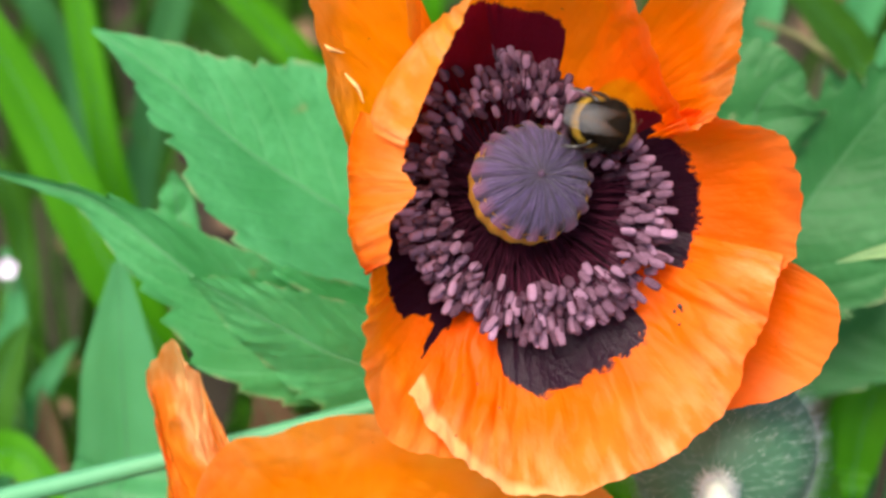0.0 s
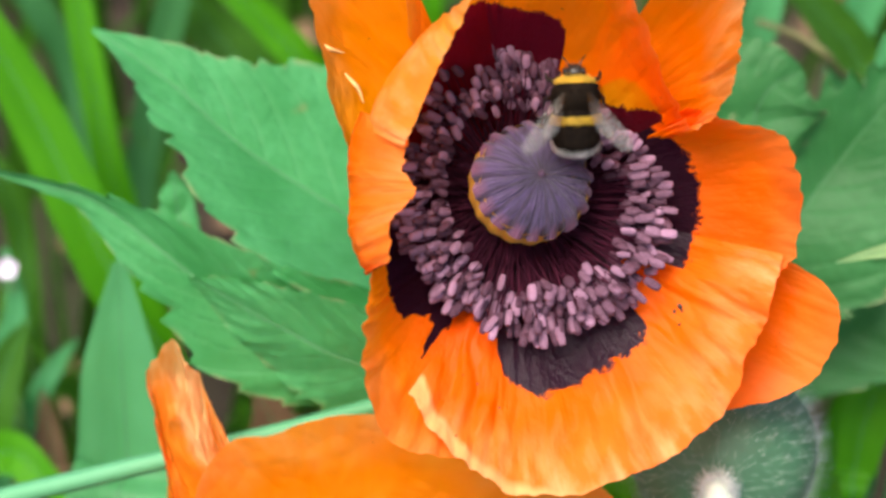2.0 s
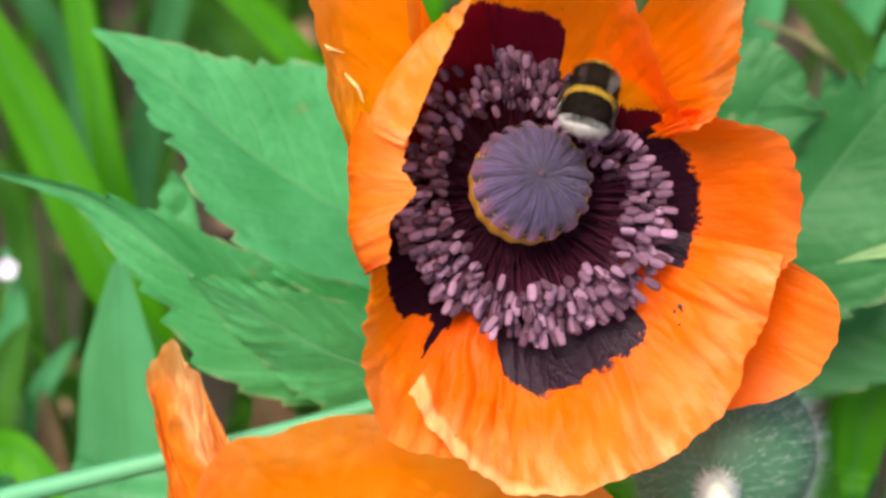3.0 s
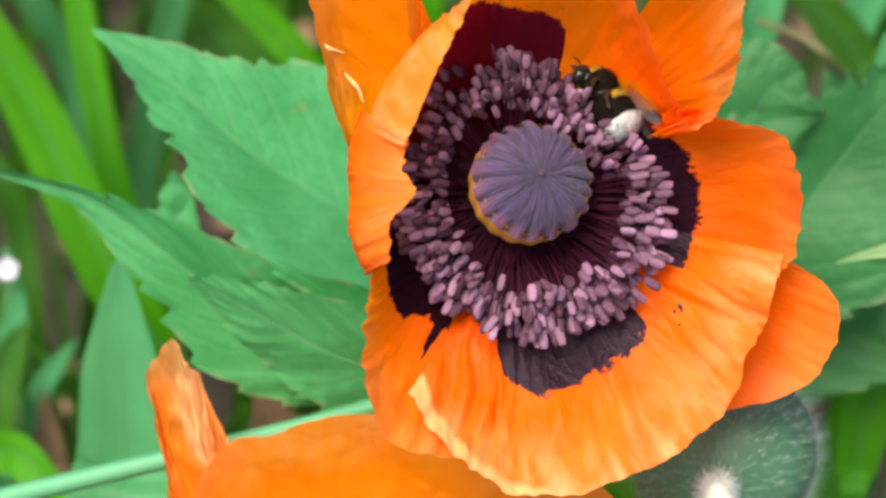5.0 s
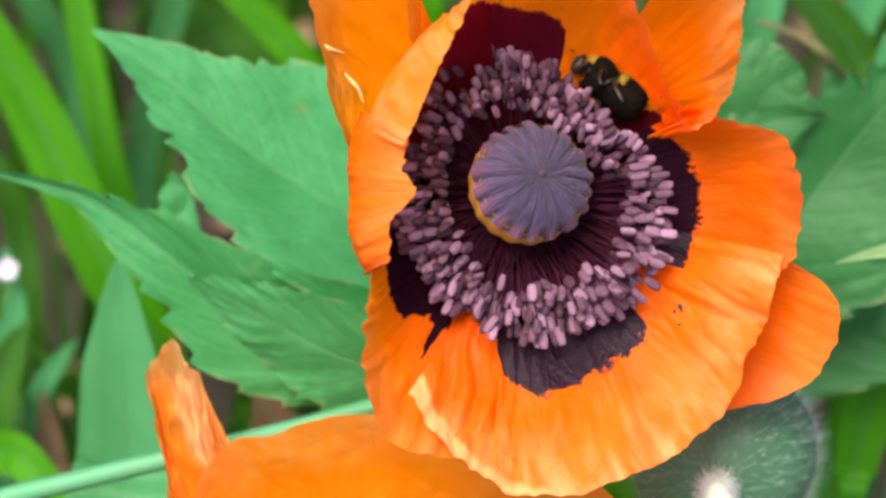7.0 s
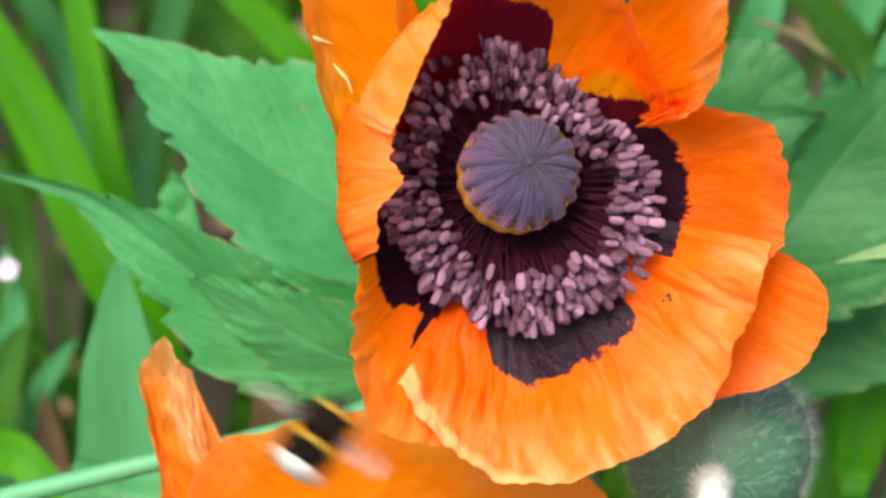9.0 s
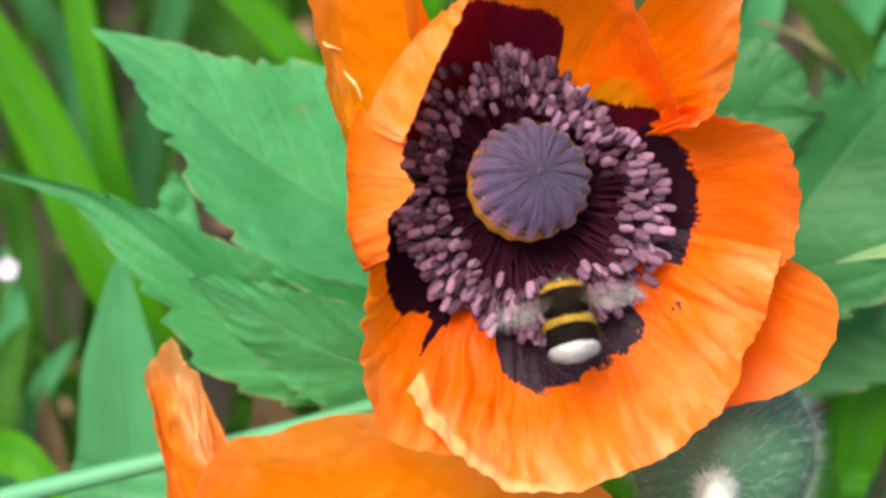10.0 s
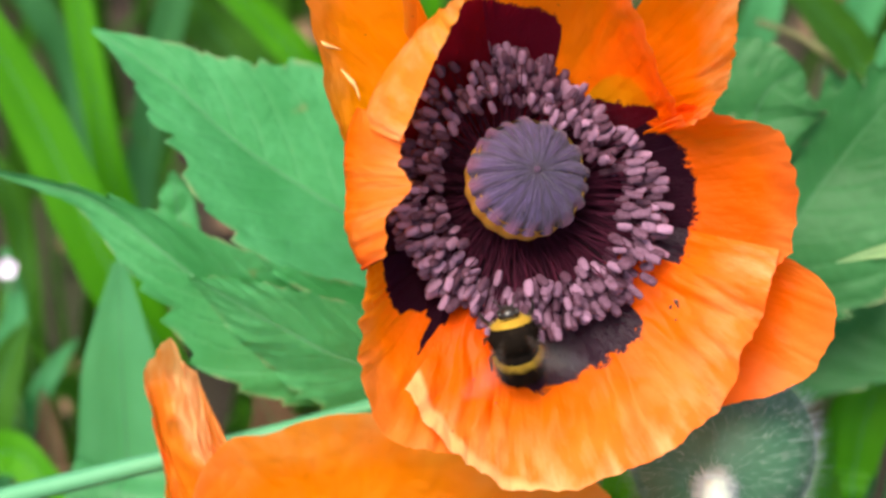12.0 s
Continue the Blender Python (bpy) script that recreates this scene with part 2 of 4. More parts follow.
# midrib of the shaded leaves, darkened in its colour to match
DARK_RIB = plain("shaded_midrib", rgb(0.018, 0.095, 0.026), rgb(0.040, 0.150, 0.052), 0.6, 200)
BRISTLE = plain("bristle_hair", rgb(0.52, 0.56, 0.54), rgb(0.78, 0.82, 0.80), 0.5, 100, 0.0)
BUD = plain("bud_skin", rgb(0.014, 0.054, 0.024), rgb(0.038, 0.115, 0.058), 0.6, 260, 0.6, 0.0008)
POPPY_LEAF = leaf_material("poppy_leaf_skin", rgb(0.036, 0.205, 0.062), rgb(0.098, 0.380, 0.155), rgb(0.08, 0.46, 0.06), rgb(0.15, 0.46, 0.20), 0.5, 0.09)
LOW_LEAF = leaf_material("low_poppy_leaf_skin", rgb(0.036, 0.200, 0.060), rgb(0.076, 0.310, 0.118), rgb(0.07, 0.40, 0.05), rgb(0.12, 0.37, 0.15), 0.5, 0.08)
# shaded copy of the poppy leaf: the shade is in its colour
SHADE_LEAF = leaf_material("shaded_leaf_skin", rgb(0.016, 0.098, 0.024), rgb(0.046, 0.185, 0.060), rgb(0.05, 0.26, 0.04), rgb(0.075, 0.26, 0.09), 0.5, 0.2)
GLAUCOUS = blade_material("glaucous_blade", rgb(0.042, 0.195, 0.070), rgb(0.098, 0.345, 0.155), rgb(0.07, 0.38, 0.07))
# glaucous blade darkened for deep places, their shade put into the colour
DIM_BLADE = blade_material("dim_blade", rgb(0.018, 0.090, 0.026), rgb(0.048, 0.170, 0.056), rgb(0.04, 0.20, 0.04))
BRIGHT = blade_material("bright_blade", rgb(0.022, 0.135, 0.003), rgb(0.080, 0.300, 0.008), rgb(0.10, 0.44, 0.004))
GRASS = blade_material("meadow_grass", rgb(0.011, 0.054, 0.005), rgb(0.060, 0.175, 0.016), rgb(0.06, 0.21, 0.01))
PALE_STALK = plain("pale_stalk", rgb(0.042, 0.19, 0.084), rgb(0.080, 0.28, 0.135), 0.6, 120)
PALE_BLADE = blade_material("pale_blade", rgb(0.20, 0.34, 0.13), rgb(0.34, 0.50, 0.24), rgb(0.16, 0.34, 0.08))
WITHERED = blade_material("withered_blade", rgb(0.10, 0.060, 0.036), rgb(0.26, 0.150, 0.090), rgb(0.20, 0.10, 0.04), 0.7)
DRY = plain("dry_stalk", rgb(0.06, 0.065, 0.022), rgb(0.15, 0.14, 0.055), 0.7, 200)
LITTER = plain("dry_litter", rgb(0.09, 0.045, 0.025), rgb(0.30, 0.18, 0.11), 0.8, 120)
BLOSSOM = plain("pale_blossom", rgb(0.40, 0.32, 0.46), rgb(0.66, 0.60, 0.70), 0.6, 300)
FUR_BLACK = plain("black_fur", rgb(0.003, 0.002, 0.0018), rgb(0.014, 0.009, 0.0055), 0.9, 900, 0.5, 0.0005, 0.06)
FUR_YELLOW = plain("yellow_fur", rgb(0.28, 0.16, 0.008), rgb(0.52, 0.33, 0.016), 0.7, 900, 0.5)
FUR_DULL = plain("dull_yellow_fur", rgb(0.24, 0.13, 0.006), rgb(0.46, 0.27, 0.014), 0.7, 900, 0.5)
FUR_WHITE = plain("white_fur", rgb(0.60, 0.56, 0.54), rgb(0.86, 0.84, 0.82), 0.7, 900, 0.5)
SHELL = plain("black_shell", rgb(0.006, 0.005, 0.005), rgb(0.02, 0.016, 0.014), 0.32, 600, 0.2, 0.0005, 0.5)
WING = wing_material()


# ---- shapes ----
def part(name, bm, material, parent=None, label="", smooth=True):
    """Links a bmesh as one mesh object, under a thing or a part."""
    me = bpy.data.meshes.new(name)
    if smooth:
        for f in bm.faces:
            f.smooth = True
    bm.to_mesh(me)
    bm.free()
    me.materials.append(material)
    ob = new(name, me)
    if parent:
        ob.parent = parent
    return tagged(ob, label)


def shared(name, me, m, parent, label=""):
    """One more object on a mesh that others use too."""
    ob = new(name, me)
    ob.parent, ob.matrix_basis = parent, m
    return tagged(ob, label)


def bed(p):
    return BED @ Vector(p)


def spline(points, t):
    """A point of the smooth curve through the points, t from 0 to 1."""
    k = len(points) - 1
    f = min(max(t, 0), 1) * k
    i = min(int(f), k - 1)
    f -= i
    p1, p2 = points[i], points[i + 1]
    p0 = points[i - 1] if i else p1 * 2 - p2
    p3 = points[i + 2] if i + 2 <= k else p2 * 2 - p1
    return 0.5 * (2 * p1 + (p2 - p0) * f + (2 * p0 - 5 * p1 + 4 * p2 - p3) * f * f + (3 * p1 - p0 - 3 * p2 + p3) * f ** 3)


def value(levels, t):
    """Straight interpolation in a short row of numbers."""
    f = min(max(t, 0), 1) * (len(levels) - 1)
    i = min(int(f), len(levels) - 2)
    return levels[i] + (levels[i + 1] - levels[i]) * (f - i)


def sheet(bm, nu, nv, at):
    """A grid of faces; at(a, b) gives the place for a and b from 0 to 1. The grid is the UV map."""
    uv = bm.loops.layers.uv.verify()
    rows = [[bm.verts.new(at(i / nu, j / nv)) for j in range(nv + 1)] for i in range(nu + 1)]
    for i in range(nu):
        for j in range(nv):
            corners = ((i, j), (i + 1, j), (i + 1, j + 1), (i, j + 1))
            f = bm.faces.new([rows[p][q] for p, q in corners])
            for loop, (p, q) in zip(f.loops, corners):
                loop[uv].uv = (p / nu, q / nv)
    return rows


def tube(bm, points, radii, sides=8, steps=14):
    """A round, tapering rod along a smooth curve, closed at its tip."""
    rings = []
    for k in range(steps + 1):
        t = k / steps
        p = spline(points, t)
        way = (spline(points, min(1, t + 0.02)) - spline(points, max(0, t - 0.02))).normalized()
        side = way.orthogonal().normalized() if k == 0 else (side - way * side.dot(way)).normalized()
        up, r = way.cross(side), value(radii, t)
        rings.append([bm.verts.new(p + (side * math.cos(q) + up * math.sin(q)) * r) for q in np.arange(sides) * math.tau / sides])
    for a, b in zip(rings, rings[1:]):
        for i in range(sides):
            bm.faces.new((a[i], a[(i + 1) % sides], b[(i + 1) % sides], b[i]))
    bm.faces.new(rings[-1])
    bm.faces.new(rings[0][::-1])


def ball(bm, centre, size, turn=None, rings=10, sides=16):
    """A rounded body: an ellipsoid at centre with half axes size."""
    m = Matrix.Translation(centre) @ (turn or Matrix()) @ Matrix.Diagonal((*size, 1))
    bmesh.ops.create_uvsphere(bm, u_segments=sides, v_segments=rings, radius=1, matrix=m)


def spikes(bm, spots, length, width, lean, rng, wild=0.35):
    """Hairs: slim three-sided spikes at (place, normal) that lean along the vector lean."""
    for p, nrm in spots:
        way = (nrm + lean + Vector(rng.normal(0, wild, 3))).normalized()
        l = length * rng.uniform(0.6, 1.25)
        a = way.orthogonal().normalized() * width
        b = way.cross(a)
        base = [bm.verts.new(p - way * 0.15 * l + a * math.cos(q) + b * math.sin(q)) for q in (0, 2.09, 4.19)]
        tip = bm.verts.new(p + way * l)
        for i in range(3):
            bm.faces.new((base[i], base[(i + 1) % 3], tip))


def on_ball(centre, size, n, rng, keep=lambda d: True):
    """Places and normals spread over an ellipsoid."""
    found = []
    while len(found) < n:
        d = Vector(rng.normal(0, 1, 3)).normalized()
        if keep(d):
            p = Vector((centre[i] + d[i] * size[i] for i in range(3)))
            found.append((p, Vector((d[i] / size[i] for i in range(3))).normalized()))
    return found


def petal(parent, rim, belly, material, seed, crease=0.9, steps=(110, 60), frill=0.6, base=4.0, lip=0, folds=(), crumbs=()):
    """One petal in millimetres about the flower's base. rim: (bearing, reach, height) round its free edge;
    belly: (reach, height) across it, to which the tissue swells on its way."""
    edge = [Vector((r * math.cos(radians(q)), r * math.sin(radians(q)), h)) for q, r, h in rim]
    rng = np.random.default_rng(seed)
    phase = rng.uniform(0, 50, 3)
    nu, nv = steps

    def form(a, b):
        e = spline(edge, a)
        flat = Vector((e.x, e.y, 0)).normalized()
        m = flat * value([q for q, _ in belly], a) + Vector((0, 0, value([h for _, h in belly], a)))
        tooth = noise.noise(Vector((a * 17 + phase[2], 3.1, phase[0]))) + 0.5 * noise.noise(Vector((a * 48, 8.3, phase[2]))) + 0.25 * noise.noise(Vector((a * 110, 1.3, phase[1])))
        b *= 1 + 0.022 * frill * tooth * b ** 3
        return flat * base * (1 - b) ** 2 + m * 2 * b * (1 - b) + e * b * b

    plain_form = [[form(i / nu, j / nv) for j in range(nv + 1)] for i in range(nu + 1)]

    def creased(i, j):
        a, b = i / nu, j / nv
        p = plain_form[i][j].copy()
        across = plain_form[min(nu, i + 1)][j] - plain_form[max(0, i - 1)][j]
        along = plain_form[i][min(nv, j + 1)] - plain_form[i][max(0, j - 1)]
        out = across.cross(along).normalized()
        bent = a + 0.05 * noise.noise(Vector((a * 5, b * 3 + phase[0], phase[2])))
        pleat = 0.55 - 1.5 * abs(noise.noise(Vector((bent * 9 + phase[0], b * 0.9, phase[1])))) + 0.45 * noise.noise(Vector((bent * 26 + phase[1], b * 1.6, phase[2])))
        crumple = noise.noise(Vector((a * 5 + phase[1], b * 4.2, phase[2])))
        fine = 0.3 - abs(noise.noise(Vector((bent * 15 + phase[0], b * 2.8, phase[1])))) + 0.5 * (0.3 - abs(noise.noise(Vector((bent * 31 + phase[2], b * 5, phase[0])))))
        held = min(1, min(a, 1 - a) * 9 + 0.15)
        p += out * crease * held * (pleat * b ** 1.6 + 0.9 * crumple * b * (1.25 - b) * 1.6 + 0.9 * fine * b)
        p += out * lip * max(0, 1 - a / 0.07) ** 2 * b
        return p * 0.001

    tissue_grid = [[creased(i, j) for j in range(nv + 1)] for i in range(nu + 1)]

    def at(a, b):
        return tissue_grid[round(a * nu)][round(b * nv)]

    bm = bmesh.new()
    sheet(bm, nu, nv, at)
    tissue = part("petal", bm, material, parent)
    for line in folds:
        bm = bmesh.new()
        tube(bm, [at(a, b) for a, b in line], [0.0001, 0.00035, 0.0005, 0.0003, 0.0001], 6, 16)
        part("fold", bm, FOLD, tissue, "pinched crease with its highlight painted pale")
    for a, b, size in crumbs:
        bm = bmesh.new()
        ball(bm, at(a, b), (size * 0.001, size * 0.0007, size * 0.0006), Matrix.Rotation(a * 40, 4, "Z"), 5, 7)
        part("pollen_crumb", bm, SHELL, tissue, "dark crumb of pollen")
    return tissue


# ---- ground ----
def build_ground():
    bm = bmesh.new()
    lines = sorted(set([-120, -40, -12, -4, -1.5] + [round(q, 3) for q in np.arange(-0.8, 1.41, 0.02)] + [2, 5, 12, 40, 120]))

    def height(x, y):
        near = max(0, 1 - max(abs(x), abs(y - 0.3)) / 1.2)
        return 0.018 * near * (noise.noise(Vector((x * 14, y * 14, 0))) + 0.5 * noise.noise(Vector((x * 40, y * 40, 3)))) - 0.012

    grid = [[bm.verts.new((x, y, height(x, y))) for y in lines] for x in lines]
    for i in range(len(lines) - 1):
        for j in range(len(lines) - 1):
            bm.faces.new((grid[i][j], grid[i + 1][j], grid[i + 1][j + 1], grid[i][j + 1]))
    tagged(part("ground", bm, soil_material()), "dark damp soil with moss and litter under the plants", "soil", kind="structure")


build_ground()


# ---- the large poppy ----
FLOWER = BED @ Matrix.Translation((15.1, 11.0, 0))
ROOT = Vector((0.055, 0.07, -0.005))


def thing(name, place, label, category, group=""):
    ob = new(name)
    ob.matrix_world = Matrix.Translation(place)
    return tagged(ob, label, category, group)


def build_capsule(parent, axis):
    """Seed pod with its domed, scalloped cap, in metres about the flower's base."""
    bm = bmesh.new()

    def body(a, b):
        q = a * math.tau
        r = (4 + 7.15 * math.sin(min(1, b * 1.15) * math.pi * 0.6)) * (1 + 0.02 * math.cos(17 * q))
        return axis @ Vector((r * math.cos(q), r * math.sin(q), 1 + 18.2 * b))

    sheet(bm, 68, 12, body)
    pod = part("seed_pod", bm, CAPSULE, parent, "ochre seed pod under its cap")
    bm = bmesh.new()

    def cap(a, b):
        q = a * math.tau
        lobe = q + 0.05 * math.sin(3 * q) + 0.04 * math.sin(5 * q + 1)
        ray = math.cos(18 * lobe)
        notch = abs(math.sin(9 * lobe))
        uneven = noise.noise(Vector((math.cos(q) * 4, math.sin(q) * 4, 1.7)))
        r = 11.9 * b * (1 - 0.085 * (1 - notch) ** 1.5 * b ** 4 + 0.03 * uneven * b + 0.02 * math.sin(2 * q + 1))
        groove = (0.30 * notch ** 0.6 + 0.25 * uneven) * math.sin(math.pi * min(1, b * 0.96)) ** 0.6
        fuzz = (0.3 * noise.noise(Vector((q * 26, b * 5, 0.4))) + 0.26 * noise.noise(Vector((q * 58, b * 7, 2.4)))) * min(1, b * 3)
        z = 18.8 + 4.6 * (1 - b ** 2.2) + groove + fuzz - 1.3 * max(0, b - 0.84) / 0.16 * (1 + 0.3 * ray)
        return axis @ Vector((r * math.cos(q), r * math.sin(q), z))

    sheet(bm, 288, 26, cap)
    part("stigma_cap", bm, DISC, pod, "grey-violet velvety cap with radiating ridges")
    bm = bmesh.new()
    ball(bm, axis @ Vector((0, 0, 23.5)), (0.0008, 0.0008, 0.0006), None, 6, 10)
    part("stigma_hub", bm, DISC, pod)


def anther_mesh():
    """A two-lobed pollen sac, one unit long."""
    bm = bmesh.new()
    rings = []
    for k in range(7):
        t = k / 6
        r = (math.sin(math.pi * (0.05 + 0.90 * t)) ** 0.23) * 0.5
        rings.append([bm.verts.new((r * math.cos(q) * (1 - 0.22 * abs(math.sin(q)) ** 6), r * 0.62 * math.sin(q) * (1 - 0.3 * abs(math.sin(q)) ** 8), t)) for q in np.arange(10) * math.tau / 10])
    for a, b in zip(rings, rings[1:]):
        for i in range(10):
            bm.faces.new((a[i], a[(i + 1) % 10], b[(i + 1) % 10], b[i]))
    bm.faces.new(rings[0][::-1])
    bm.faces.new(rings[-1])
    for f in bm.faces:
        f.smooth = True
    me = bpy.data.meshes.new("anther")
    bm.to_mesh(me)
    bm.free()
    me.materials.append(ANTHER)
    return me


def facing(way):
    """A turn that lays z along the way and the flat side of a pollen sac upwards."""
    z = way.normalized()
    x = Vector((0, 0, 1)).cross(z).normalized()
    return Matrix((x, z.cross(x), z)).transposed().to_4x4()


def build_stamens(parent, centre, count, seed):
    """A ring of stamens: each a dark bowed thread with a mauve pollen sac at its end."""
    rng = np.random.default_rng(seed)
    sac = anther_mesh()
    for k in range(count):
        q = (k + rng.uniform(-0.45, 0.45)) / count * math.tau * 5
        outer = rng.uniform() < 0.72
        reach = rng.uniform(21.5, 28) if outer else rng.uniform(16.5, 23)
        reach *= 1 - 0.25 * max(0, math.cos(q - 0.85)) ** 3 + 0.13 * max(0, math.cos(q - 2.25)) ** 2
        height = rng.uniform(8, 14.5) if outer else rng.uniform(12, 16.5)
        tip = Vector((centre[0] + reach * math.cos(q), centre[1] + reach * math.sin(q), height))
        flat = Vector((math.cos(q), math.sin(q), 0))
        bend = Vector((-flat.y, flat.x, 0)) * rng.normal(0, 1.3)
        points = [Vector((0, 0, 2)) + flat * 5, flat * 11 + bend + Vector((centre[0] * 0.4, centre[1] * 0.4, 3.5 + rng.uniform(-1, 2))), tip]
        bm = bmesh.new()
        tube(bm, [p * 0.001 for p in points], [0.0002, 0.00016, 0.00013], 5, 7)
        thread = part("stamen", bm, FILAMENT, parent)
        way = (tip - points[1]).normalized() * 0.75 + flat * 0.3 + Vector(rng.normal(0, 0.22, 3))
        dense = max(0, math.cos(q - 2.2), 1.6 * math.cos(q - 0.85) - 0.6)
        long, wide = rng.uniform(2.8, 4.0) * (1 - 0.06 * dense), rng.uniform(1.6, 2.35) * (1 - 0.15 * dense)
        m = Matrix.Translation(tip * 0.001) @ facing(way) @ Matrix.Rotation(rng.normal(0, 0.5), 4, "Z")
        m = m @ Matrix.Translation((0, 0, -0.0012)) @ Matrix.Diagonal((wide * 0.001, wide * 0.001, long * 0.001, 1))
        shared("anther", sac, m, thread)


def build_tuft(parent, centre, count, seed):
    """The crowd of smaller stamens low in the ring, too many to tell apart."""
    rng = np.random.default_rng(seed)
    threads, sacs = bmesh.new(), bmesh.new()
    for k in range(count):
        q = (rng.uniform(0, math.tau), rng.normal(2.2, 0.75), rng.normal(-1.6, 0.9))[k % 3]
        reach = rng.uniform(20 if k % 3 == 2 else 17, 27) * (1 - 0.25 * max(0, math.cos(q - 0.85)) ** 3 + 0.16 * max(0, math.cos(q - 2.25)) ** 2)
        flat = Vector((math.cos(q), math.sin(q), 0))
        tip = Vector((centre[0], centre[1], rng.uniform(8, 13) if k % 3 == 1 else rng.uniform(5.5, 9.5))) + flat * reach
        tube(threads, [p * 0.001 for p in (Vector((0, 0, 2)) + flat * 5, flat * 12 + Vector((centre[0] * 0.4, 0, 3)), tip)], [0.00018, 0.00014, 0.00012], 4, 5)
        way = flat * 0.8 + Vector((0, 0, 0.45)) + Vector(rng.normal(0, 0.25, 3))
        m = Matrix.Translation(tip * 0.001) @ way.to_track_quat("Z", "Y").to_matrix().to_4x4()
        tube(sacs, [m @ Vector((0, 0, z)) for z in (-0.0008, -0.0003, 0.0008, 0.0019, 0.0024)], [0.0004, 0.0009, 0.001, 0.0009, 0.0004], 8, 6)
    fine = tagged(part("stamen_tuft", threads, FILAMENT, parent), kind="stuff")
    tagged(part("anther_tuft", sacs, ANTHER, fine), kind="stuff")


def build_poppy():
    root = thing("poppy_flower", ROOT, "wide-open orange poppy with dark blotches and violet stamens", "flower")
    inner = root.matrix_world.inverted() @ FLOWER @ Matrix.Scale(1000, 4)
    # outer petals first, then those that lie over them
    dark = [(0, 0.36), (1, 0.36)]
